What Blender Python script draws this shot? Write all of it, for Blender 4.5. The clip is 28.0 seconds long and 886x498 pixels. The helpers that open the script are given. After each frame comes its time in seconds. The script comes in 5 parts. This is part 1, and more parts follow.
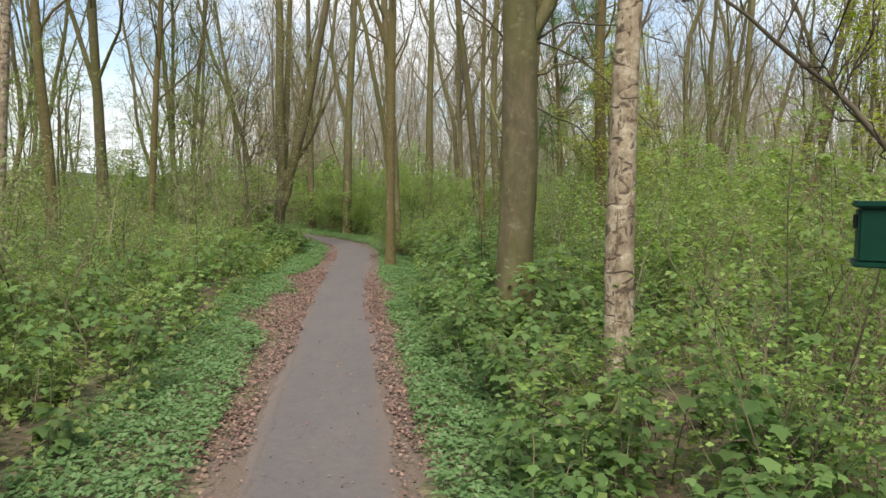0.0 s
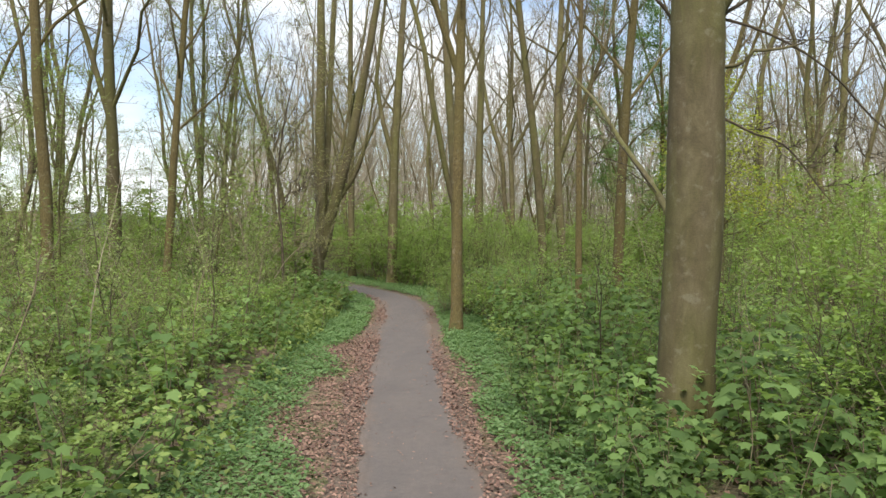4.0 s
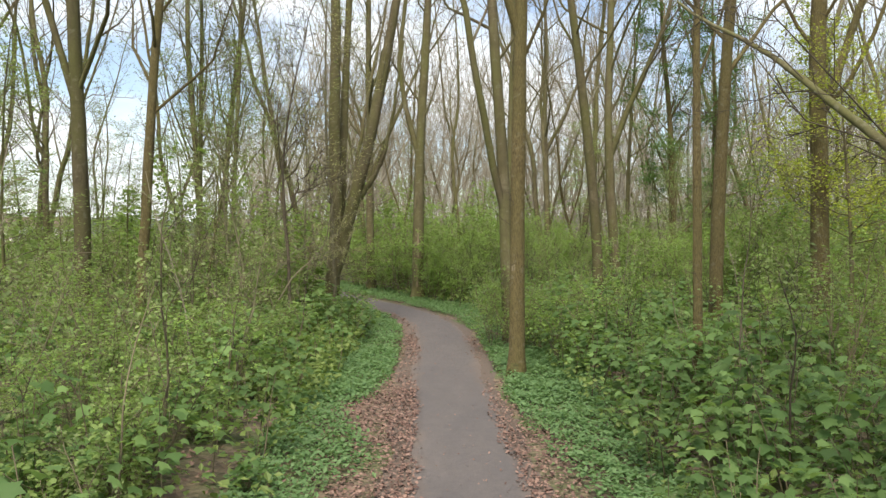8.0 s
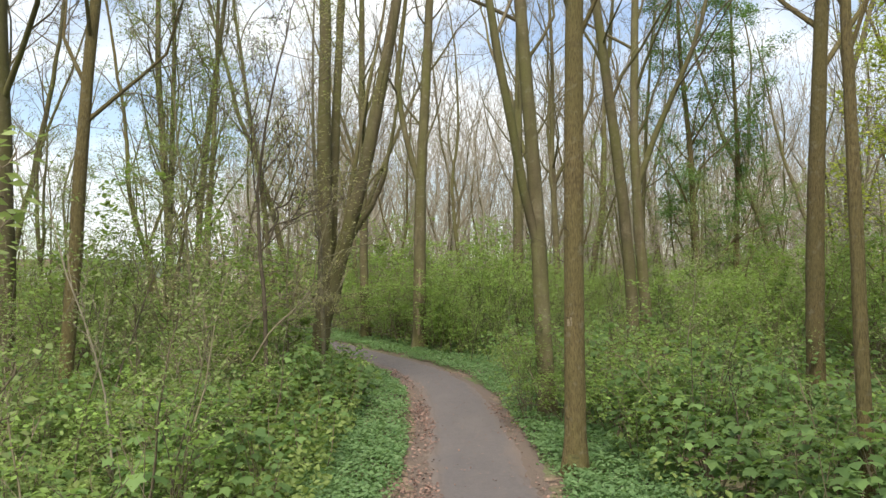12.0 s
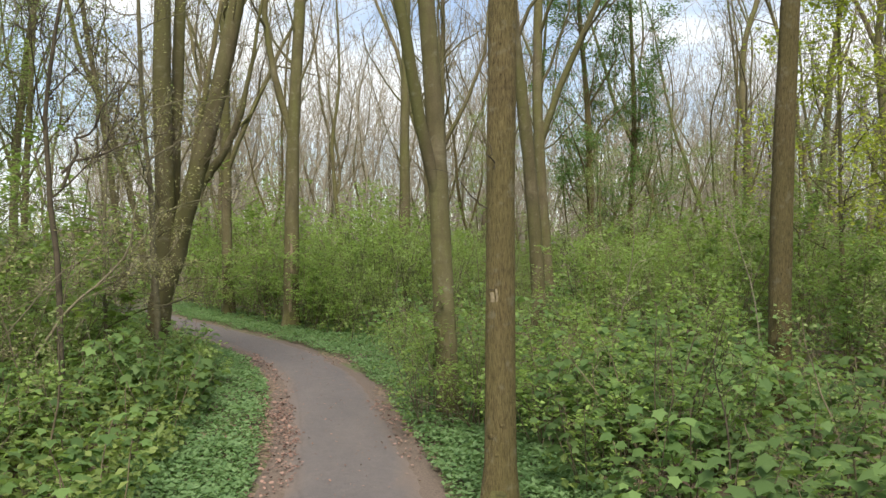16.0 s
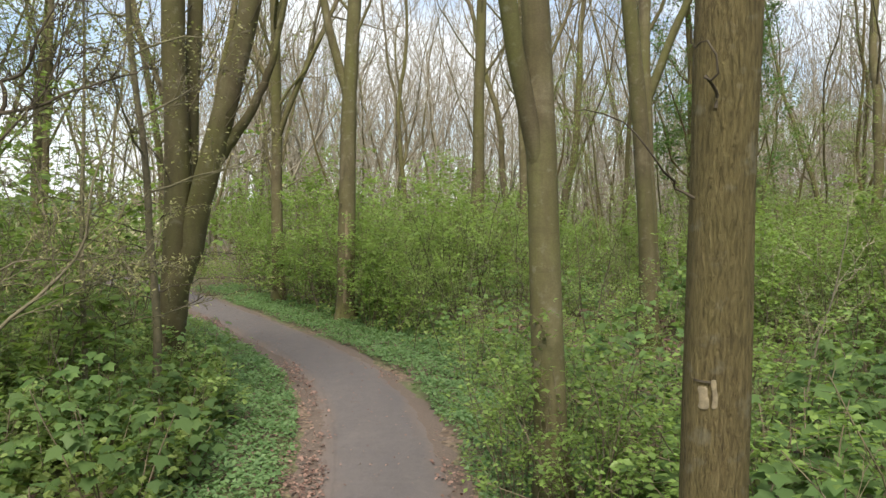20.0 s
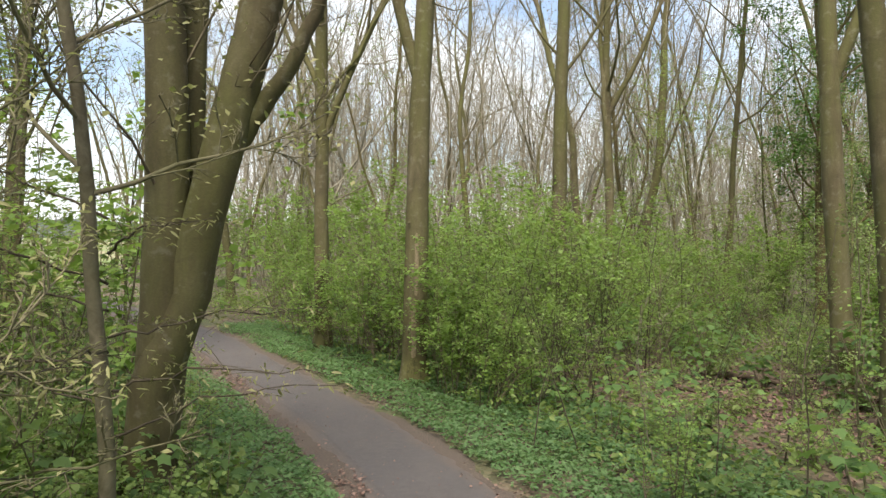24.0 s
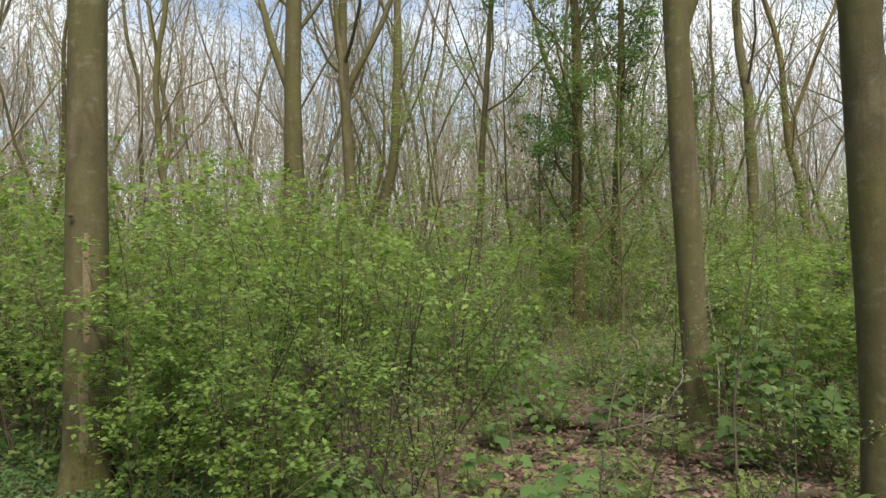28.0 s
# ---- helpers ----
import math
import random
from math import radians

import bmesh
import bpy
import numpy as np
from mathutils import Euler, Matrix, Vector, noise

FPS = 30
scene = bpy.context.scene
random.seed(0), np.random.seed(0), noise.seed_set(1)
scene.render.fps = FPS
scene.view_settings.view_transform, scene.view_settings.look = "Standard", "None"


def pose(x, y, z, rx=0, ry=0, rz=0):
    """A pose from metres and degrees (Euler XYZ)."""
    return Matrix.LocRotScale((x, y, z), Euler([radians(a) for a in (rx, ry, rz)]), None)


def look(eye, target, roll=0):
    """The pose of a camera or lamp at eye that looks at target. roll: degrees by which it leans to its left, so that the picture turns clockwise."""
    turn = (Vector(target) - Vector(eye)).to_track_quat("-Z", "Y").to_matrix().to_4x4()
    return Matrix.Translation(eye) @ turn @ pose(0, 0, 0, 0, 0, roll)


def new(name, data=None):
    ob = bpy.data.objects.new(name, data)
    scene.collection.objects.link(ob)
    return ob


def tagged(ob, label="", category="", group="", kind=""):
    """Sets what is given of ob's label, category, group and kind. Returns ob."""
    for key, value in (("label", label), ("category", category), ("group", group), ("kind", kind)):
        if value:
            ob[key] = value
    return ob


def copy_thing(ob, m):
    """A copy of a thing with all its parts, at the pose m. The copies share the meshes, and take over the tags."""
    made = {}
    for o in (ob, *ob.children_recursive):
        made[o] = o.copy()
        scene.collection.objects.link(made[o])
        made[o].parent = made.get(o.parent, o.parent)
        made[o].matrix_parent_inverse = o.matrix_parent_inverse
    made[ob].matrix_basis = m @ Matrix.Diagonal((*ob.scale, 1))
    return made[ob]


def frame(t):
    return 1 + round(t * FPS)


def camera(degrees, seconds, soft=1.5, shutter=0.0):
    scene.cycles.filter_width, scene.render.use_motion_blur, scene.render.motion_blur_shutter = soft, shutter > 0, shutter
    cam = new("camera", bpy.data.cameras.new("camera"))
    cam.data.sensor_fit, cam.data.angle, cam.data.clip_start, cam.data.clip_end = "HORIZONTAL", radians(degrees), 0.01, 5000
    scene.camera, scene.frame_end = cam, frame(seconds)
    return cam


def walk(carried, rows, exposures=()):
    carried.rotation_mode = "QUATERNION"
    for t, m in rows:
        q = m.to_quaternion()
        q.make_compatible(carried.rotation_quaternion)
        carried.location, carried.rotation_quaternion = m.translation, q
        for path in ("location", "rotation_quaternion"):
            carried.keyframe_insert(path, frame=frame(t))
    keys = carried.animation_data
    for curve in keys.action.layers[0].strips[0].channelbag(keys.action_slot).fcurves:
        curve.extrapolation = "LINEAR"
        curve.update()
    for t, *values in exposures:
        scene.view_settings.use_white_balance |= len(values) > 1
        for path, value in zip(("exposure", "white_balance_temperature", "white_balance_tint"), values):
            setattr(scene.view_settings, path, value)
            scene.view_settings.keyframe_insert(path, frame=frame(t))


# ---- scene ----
cam = camera(61.1, 28.0, soft=1.45)
PATH = [
    (0.0, (-0.165, 0.393, 1.869), (-0.160, 2.387, 1.710), 0.46),
    (0.5, (-0.404, 1.015, 1.838), (-0.400, 3.014, 1.811), 0.10),
    (1.0, (-0.592, 1.562, 1.836), (-0.602, 3.562, 1.844), -0.30),
    (1.5, (-0.676, 1.962, 1.856), (-0.709, 3.962, 1.822), -0.36),
    (2.0, (-0.737, 2.296, 1.881), (-0.803, 4.294, 1.822), 0.15),
    (2.5, (-0.818, 2.641, 1.900), (-0.898, 4.639, 1.856), -0.11),
    (3.0, (-0.896, 2.986, 1.921), (-0.965, 4.984, 1.859), 0.02),
    (3.5, (-0.977, 3.357, 1.940), (-1.050, 5.355, 1.897), 0.33),
    (5.5, (-1.289, 5.089, 1.983), (-1.387, 7.085, 1.898), 0.26),
    (6.0, (-1.415, 5.588, 2.004), (-1.522, 7.585, 2.004), 0.17),
    (6.5, (-1.519, 6.033, 2.011), (-1.623, 8.030, 2.014), 0.50),
    (7.0, (-1.605, 6.444, 2.026), (-1.716, 8.441, 2.022), -0.22),
    (7.5, (-1.681, 6.821, 2.044), (-1.800, 8.816, 1.999), 0.12),
    (8.0, (-1.771, 7.203, 2.051), (-1.889, 9.199, 2.008), 0.20),
    (8.5, (-1.843, 7.591, 2.055), (-1.962, 9.588, 2.032), 0.19),
    (9.0, (-1.893, 7.960, 2.056), (-2.013, 9.956, 2.046), -0.37),
    (9.5, (-1.949, 8.324, 2.053), (-2.065, 10.320, 2.012), 0.67),
    (10.0, (-2.013, 8.707, 2.053), (-2.136, 10.703, 2.027), -0.12),
    (10.5, (-2.087, 9.078, 2.057), (-2.216, 11.073, 2.007), 0.73),
    (11.0, (-2.183, 9.427, 2.078), (-2.320, 11.422, 2.076), 0.27),
    (11.5, (-2.271, 9.743, 2.090), (-2.407, 11.738, 2.141), -0.39),
    (12.0, (-2.344, 10.040, 2.074), (-2.435, 12.037, 2.136), -0.21),
    (12.5, (-2.412, 10.288, 2.053), (-2.330, 12.286, 2.074), -0.45),
    (13.0, (-2.449, 10.514, 2.042), (-2.290, 12.507, 2.056), -0.45),
    (13.5, (-2.464, 10.767, 2.035), (-2.259, 12.757, 2.040), 0.20),
    (15.5, (-2.323, 12.357, 1.912), (-2.102, 14.344, 1.936), 0.06),
    (16.0, (-2.323, 12.667, 1.913), (-2.104, 14.654, 1.903), 0.00),
    (16.5, (-2.319, 12.950, 1.917), (-2.105, 14.939, 1.923), 0.19),
    (17.0, (-2.314, 13.222, 1.915), (-2.104, 15.211, 1.893), -0.08),
    (17.5, (-2.322, 13.535, 1.932), (-2.112, 15.522, 1.866), 0.34),
    (18.0, (-2.324, 13.873, 1.962), (-2.113, 15.861, 1.975), -0.08),
    (18.5, (-2.293, 14.214, 1.986), (-2.085, 16.204, 1.979), -0.53),
    (19.0, (-2.241, 14.613, 2.020), (-2.037, 16.601, 1.942), -0.07),
    (19.5, (-2.221, 15.060, 2.064), (-2.023, 17.049, 2.000), 0.51),
    (20.0, (-2.269, 15.482, 2.106), (-2.233, 17.480, 2.019), 0.58),
    (20.5, (-2.286, 15.759, 2.142), (-2.625, 17.729, 2.062), 0.61),
    (22.5, (-2.775, 17.668, 2.253), (-3.356, 19.582, 2.228), 1.19),
    (23.0, (-2.928, 18.222, 2.209), (-3.412, 20.163, 2.223), 0.92),
    (23.5, (-3.087, 18.793, 2.158), (-3.304, 20.781, 2.126), 0.77),
    (24.0, (-3.203, 19.336, 2.119), (-3.26, 21.335, 2.091), 0.69),
    (24.5, (-3.305, 19.848, 2.063), (-3.282, 21.847, 2.033), 0.84),
    (25.0, (-3.388, 20.618, 2.055), (-3.06, 22.591, 2.007), 0.92),
    (25.5, (-3.513, 21.142, 2.06), (-2.891, 23.043, 2.052), 0.13),
    (26.0, (-3.585, 21.58, 2.056), (-2.848, 23.439, 2.052), -0.87),
    (26.5, (-3.545, 22.007, 2.051), (-2.791, 23.859, 2.032), -0.48),
    (27.0, (-3.465, 22.428, 2.053), (-2.726, 24.285, 2.011), -0.31),
    (27.5, (-3.388, 22.852, 2.068), (-2.673, 24.719, 2.021), -0.13),
    (28.0, (-3.328, 23.342, 2.11), (-2.621, 25.213, 2.092), -0.12),
]
walk(cam, [(t, look(eye, target, roll)) for t, eye, target, roll in PATH], exposures=((0.0, 0.33), (6.0, 0.42), (16.0, 0.42), (20.0, 0.46), (23.0, 0.54), (24.0, 0.53), (25.0, 0.50), (26.5, 0.34), (28.0, 0.30)))

# ---- sky and sun ----
world = bpy.data.worlds.new("spring_sky")
scene.world = world
world.use_nodes = True
wn, wl = world.node_tree.nodes, world.node_tree.links
wn.clear()
SUN_ELEV, SUN_AZ = 56.0, 186.0
sky = wn.new("ShaderNodeTexSky")
sky.sky_type, sky.sun_disc = "NISHITA", False
sky.sun_elevation, sky.sun_rotation = radians(SUN_ELEV), radians(SUN_AZ)
sky.air_density, sky.dust_density = 1.0, 0.6
bg_blue, bg_cloud = wn.new("ShaderNodeBackground"), wn.new("ShaderNodeBackground")
wl.new(sky.outputs[0], bg_blue.inputs[0])
bg_blue.inputs[1].default_value = 0.15
bg_cloud.inputs[0].default_value = (0.93, 0.965, 1.0, 1)
bg_cloud.inputs[1].default_value = 1.0
wco, wmap = wn.new("ShaderNodeTexCoord"), wn.new("ShaderNodeMapping")
wmap.inputs["Scale"].default_value = (1.0, 1.0, 2.6)
wno, wra = wn.new("ShaderNodeTexNoise"), wn.new("ShaderNodeValToRGB")
wno.inputs["Scale"].default_value, wno.inputs["Detail"].default_value = 3.2, 7.0
wra.color_ramp.elements[0].position, wra.color_ramp.elements[1].position = 0.42, 0.60
wra.color_ramp.elements[0].color = (0.16, 0.16, 0.16, 1)
wmix, wout = wn.new("ShaderNodeMixShader"), wn.new("ShaderNodeOutputWorld")
wl.new(wco.outputs["Generated"], wmap.inputs[0])
wl.new(wmap.outputs[0], wno.inputs["Vector"])
wl.new(wno.outputs[0], wra.inputs[0])
wl.new(wra.outputs[0], wmix.inputs[0])
wl.new(bg_blue.outputs[0], wmix.inputs[1])
wl.new(bg_cloud.outputs[0], wmix.inputs[2])
wl.new(wmix.outputs[0], wout.inputs[0])

lamp = bpy.data.lights.new("sun", "SUN")
lamp.energy, lamp.angle, lamp.color = 5.0, radians(28), (1.0, 0.93, 0.80)
sun = new("sun", lamp)
sun.matrix_world = pose(0, 0, 40, 90 - SUN_ELEV, 0, 180 - SUN_AZ)

# ---- materials ----


def shader(name):
    m = bpy.data.materials.new(name)
    m.use_nodes = True
    return m, m.node_tree.nodes, m.node_tree.links, m.node_tree.nodes["Principled BSDF"]


def noise_ramp(n, l, scale, stops, stretch=(1, 1, 1), detail=6.0, rough=0.6, coord="Object", distort=0.0):
    co, mp, no, ra = n.new("ShaderNodeTexCoord"), n.new("ShaderNodeMapping"), n.new("ShaderNodeTexNoise"), n.new("ShaderNodeValToRGB")
    mp.inputs["Scale"].default_value = stretch
    no.inputs["Scale"].default_value, no.inputs["Detail"].default_value, no.inputs["Roughness"].default_value = scale, detail, rough
    no.inputs["Distortion"].default_value = distort
    l.new(co.outputs[coord], mp.inputs[0])
    l.new(mp.outputs[0], no.inputs["Vector"])
    l.new(no.outputs[0], ra.inputs[0])
    e = ra.color_ramp.elements
    while len(e) < len(stops):
        e.new(0.5)
    for el, (p, c) in zip(e, stops):
        el.position, el.color = p, (*c, 1)
    return no, ra


def mix_colour(n, l, fac, a, b, kind="MIX"):
    mx = n.new("ShaderNodeMix")
    mx.data_type, mx.blend_type = "RGBA", kind
    for sock, v in ((mx.inputs[0], fac), (mx.inputs[6], a), (mx.inputs[7], b)):
        if hasattr(v, "node"):
            l.new(v, sock)
        else:
            sock.default_value = v if isinstance(v, float) else (*v, 1)
    return mx.outputs[2]


def bump(n, l, p, height, strength, dist):
    b = n.new("ShaderNodeBump")
    b.inputs["Strength"].default_value, b.inputs["Distance"].default_value = strength, dist
    l.new(height, b.inputs["Height"])
    l.new(b.outputs[0], p.inputs["Normal"])


def leaf_material(name, dark, light, gloss=0.45, through_light=0.52, glow=0.35):
    m, n, l, p = shader(name)
    geo, ra = n.new("ShaderNodeNewGeometry"), n.new("ShaderNodeValToRGB")
    l.new(geo.outputs["Random Per Island"], ra.inputs[0])
    ra.color_ramp.elements[0].color, ra.color_ramp.elements[1].color = (*dark, 1), (*light, 1)
    info = n.new("ShaderNodeObjectInfo")
    hs = n.new("ShaderNodeHueSaturation")
    mr = n.new("ShaderNodeMapRange")
    mr.inputs[3].default_value, mr.inputs[4].default_value = 0.75, 1.2
    l.new(info.outputs["Random"], mr.inputs[0])
    l.new(mr.outputs[0], hs.inputs["Value"])
    l.new(ra.outputs[0], hs.inputs["Color"])
    l.new(hs.outputs[0], p.inputs["Base Color"])
    p.inputs["Roughness"].default_value = gloss
    p.inputs["Specular IOR Level"].default_value = 0.35
    tr, mx = n.new("ShaderNodeBsdfTranslucent"), n.new("ShaderNodeMixShader")
    yel = mix_colour(n, l, glow, hs.outputs[0], (0.30, 0.42, 0.03))
    l.new(yel, tr.inputs[0])
    mx.inputs[0].default_value = through_light
    l.new(p.outputs[0], mx.inputs[1])
    l.new(tr.outputs[0], mx.inputs[2])
    l.new(mx.outputs[0], n["Material Output"].inputs[0])
    return m


def bark_material(name, cols, scale, stretch, relief, lichen=None, lichen_amount=0.0, streak=0.0):
    m, n, l, p = shader(name)
    no, ra = noise_ramp(n, l, scale, cols, stretch, 8.0, 0.65, distort=0.5)
    out = ra.outputs[0]
    if lichen:
        _, lr = noise_ramp(n, l, 1.3, [(0.36, (0, 0, 0)), (0.58, (lichen_amount,) * 3)], (1, 1, 0.35), 5.0)
        out = mix_colour(n, l, lr.outputs[0], out, lichen)
    height = no.outputs[0]
    if streak:
        _, sr = noise_ramp(n, l, 7.0, [(0.42, (0, 0, 0)), (0.66, (streak,) * 3)], (1, 1, 0.12), 6.0, 0.7, distort=0.3)
        out = mix_colour(n, l, sr.outputs[0], out, (0.075, 0.052, 0.034))
        fine, fr = noise_ramp(n, l, 55.0, [(0.35, (0.86, 0.86, 0.86)), (0.68, (1.1, 1.09, 1.07))], (1, 1, 1.6 if scale < 20 else 0.22), 5.0, 0.7)
        out = mix_colour(n, l, 1.0, out, fr.outputs[0], "MULTIPLY")
        _, wr = noise_ramp(n, l, 2.2, [(0.58, (0, 0, 0)), (0.68, (0.22, 0.22, 0.22))], (0.9, 0.9, 4.0), 4.0, 0.6, distort=0.5)
        out = mix_colour(n, l, wr.outputs[0], out, (0.062, 0.046, 0.028))
        _, pr = noise_ramp(n, l, 9.0, [(0.57, (0, 0, 0)), (0.68, (0.34, 0.34, 0.34))], (1, 1, 1.2), 4.0, 0.6)
        out = mix_colour(n, l, pr.outputs[0], out, (0.23, 0.215, 0.16))
        add = n.new("ShaderNodeMath")
        add.operation = "MULTIPLY_ADD"
        l.new(fine.outputs[0], add.inputs[0])
        add.inputs[1].default_value = 0.12
        l.new(no.outputs[0], add.inputs[2])
        height = add.outputs[0]
    info, hs, mr = n.new("ShaderNodeObjectInfo"), n.new("ShaderNodeHueSaturation"), n.new("ShaderNodeMapRange")
    mr.inputs[3].default_value, mr.inputs[4].default_value = 0.86, 1.16
    l.new(info.outputs["Random"], mr.inputs[0])
    l.new(mr.outputs[0], hs.inputs["Value"])
    l.new(out, hs.inputs["Color"])
    l.new(hs.outputs[0], p.inputs["Base Color"])
    p.inputs["Roughness"].default_value = 0.9
    p.inputs["Specular IOR Level"].default_value = 0.2
    bump(n, l, p, height, relief, 0.03)
    return m


BEECH = bark_material("smooth_beech_bark", [(0.3, (0.070, 0.058, 0.033)), (0.5, (0.118, 0.099, 0.057)), (0.72, (0.185, 0.158, 0.098))], 5.0, (1, 1, 0.5), 0.5, (0.112, 0.112, 0.038), 0.85, 0.42)
RIDGED = bark_material("ridged_maple_bark", [(0.36, (0.062, 0.046, 0.022)), (0.5, (0.142, 0.109, 0.050)), (0.72, (0.200, 0.160, 0.078))], 88.0, (1, 1, 0.2), 1.0, (0.122, 0.112, 0.040), 0.5, 0.08)
TWIG = bark_material("brown_twig_bark", [(0.3, (0.10, 0.078, 0.052)), (0.7, (0.215, 0.175, 0.122))], 6.0, (1, 1, 1), 0.1, (0.12, 0.12, 0.05), 0.4)
# far haze is put into this bark: paler than near twigs
HAZETWIG = bark_material("grey_twig_bark", [(0.3, (0.185, 0.163, 0.122)), (0.7, (0.31, 0.28, 0.215))], 6.0, (1, 1, 1), 0.1)
PALETWIG = bark_material("pale_twig_bark", [(0.3, (0.20, 0.175, 0.12)), (0.7, (0.34, 0.30, 0.22))], 8.0, (1, 1, 1), 0.15)
HORNTWIG = bark_material("hornbeam_twig_bark", [(0.3, (0.10, 0.085, 0.055)), (0.7, (0.21, 0.18, 0.125))], 14.0, (1, 1, 1), 0.3, (0.14, 0.14, 0.06), 0.5)
DARKTWIG = bark_material("dark_twig_bark", [(0.3, (0.042, 0.034, 0.024)), (0.7, (0.10, 0.082, 0.056))], 8.0, (1, 1, 1), 0.2)


def birch_material():
    """Cream peeling bark with dark curved rings, short upright dark flakes below them, and a black-brown foot."""
    m, n, l, p = shader("birch_bark")
    _, ra = noise_ramp(n, l, 7.0, [(0.34, (0.145, 0.105, 0.068)), (0.5, (0.245, 0.196, 0.134)), (0.68, (0.42, 0.365, 0.275))], (1, 1, 1.3), 8.0, 0.72)
    _, ring = noise_ramp(n, l, 1.0, [(0.462, (0, 0, 0)), (0.487, (0.9, 0.9, 0.9)), (0.503, (0.9, 0.9, 0.9)), (0.535, (0, 0, 0))], (2.6, 2.6, 5.0), 2.0, 0.5, distort=0.25)
    gap, broken = noise_ramp(n, l, 13.0, [(0.40, (0, 0, 0)), (0.52, (1, 1, 1))], (1, 1, 1), 3.0)
    flake_n, flake = noise_ramp(n, l, 30.0, [(0.535, (0, 0, 0)), (0.575, (0.95, 0.95, 0.95))], (1, 1, 0.36), 4.0, 0.62, distort=0.3)
    _, zone = noise_ramp(n, l, 3.2, [(0.42, (0.15, 0.15, 0.15)), (0.60, (1, 1, 1))], (0.8, 0.8, 1.7), 3.0)
    dark_ring = mix_colour(n, l, 1.0, ring.outputs[0], broken.outputs[0], "MULTIPLY")
    dark_flake = mix_colour(n, l, 1.0, flake.outputs[0], zone.outputs[0], "MULTIPLY")
    dark = mix_colour(n, l, 1.0, dark_ring, dark_flake, "LIGHTEN")
    out = mix_colour(n, l, dark, ra.outputs[0], (0.062, 0.042, 0.029))
    sz, mr, co = n.new("ShaderNodeSeparateXYZ"), n.new("ShaderNodeMapRange"), n.new("ShaderNodeTexCoord")
    l.new(co.outputs["Object"], sz.inputs[0])
    l.new(sz.outputs[2], mr.inputs[0])
    mr.inputs[1].default_value, mr.inputs[2].default_value, mr.inputs[3].default_value, mr.inputs[4].default_value = 0.75, 0.1, 0.0, 1.0
    _, foot = noise_ramp(n, l, 14.0, [(0.40, (0, 0, 0)), (0.52, (0.9, 0.9, 0.9))], (1, 1, 0.4), 5.0)
    out = mix_colour(n, l, mix_colour(n, l, 1.0, foot.outputs[0], mr.outputs[0], "MULTIPLY"), out, (0.05, 0.036, 0.026))
    l.new(out, p.inputs["Base Color"])
    p.inputs["Roughness"].default_value = 0.8
    p.inputs["Specular IOR Level"].default_value = 0.25
    inv = n.new("ShaderNodeMath")
    inv.operation = "SUBTRACT"
    inv.inputs[0].default_value = 1.0
    l.new(dark, inv.inputs[1])
    bump(n, l, p, inv.outputs[0], 0.7, 0.012)
    return m


BIRCH = birch_material()
MAPLE = leaf_material("young_sycamore_leaf", (0.076, 0.140, 0.043), (0.175, 0.272, 0.087), 0.58, glow=0.24)
COVER = leaf_material("ground_cover_leaf", (0.115, 0.215, 0.080), (0.225, 0.35, 0.15), 0.55, glow=0.18)
HERB = leaf_material("woodland_herb_leaf", (0.15, 0.22, 0.06), (0.31, 0.385, 0.12), 0.55, glow=0.28)
BUSHLEAF = leaf_material("fresh_bush_leaf", (0.132, 0.212, 0.052), (0.282, 0.402, 0.104), glow=0.32)
ELDER = leaf_material("light_elder_leaf", (0.15, 0.225, 0.062), (0.295, 0.385, 0.125), 0.55, glow=0.25)
LIME = leaf_material("yellow_green_leaf", (0.235, 0.295, 0.035), (0.41, 0.44, 0.055), 0.5, 0.5, 0.28)
IVY = leaf_material("dark_evergreen_leaf", (0.06, 0.135, 0.036), (0.15, 0.285, 0.072), 0.45, 0.45, 0.2)
PALE = leaf_material("pale_bud_leaf", (0.145, 0.195, 0.065), (0.27, 0.33, 0.12), 0.6, 0.45, 0.2)
# colour of the far twig haze, with some buds in it
BUD_HAZE = leaf_material("opening_bud", (0.185, 0.157, 0.113), (0.335, 0.292, 0.222), 0.7, 0.35, 0.0)
UNFOLD = leaf_material("unfolding_hornbeam_leaf", (0.20, 0.215, 0.075), (0.40, 0.37, 0.185), 0.6, 0.45, 0.15)
LITTER = leaf_material("dry_beech_leaf", (0.096, 0.054, 0.043), (0.30, 0.188, 0.148), 0.7, 0.1, 0.0)


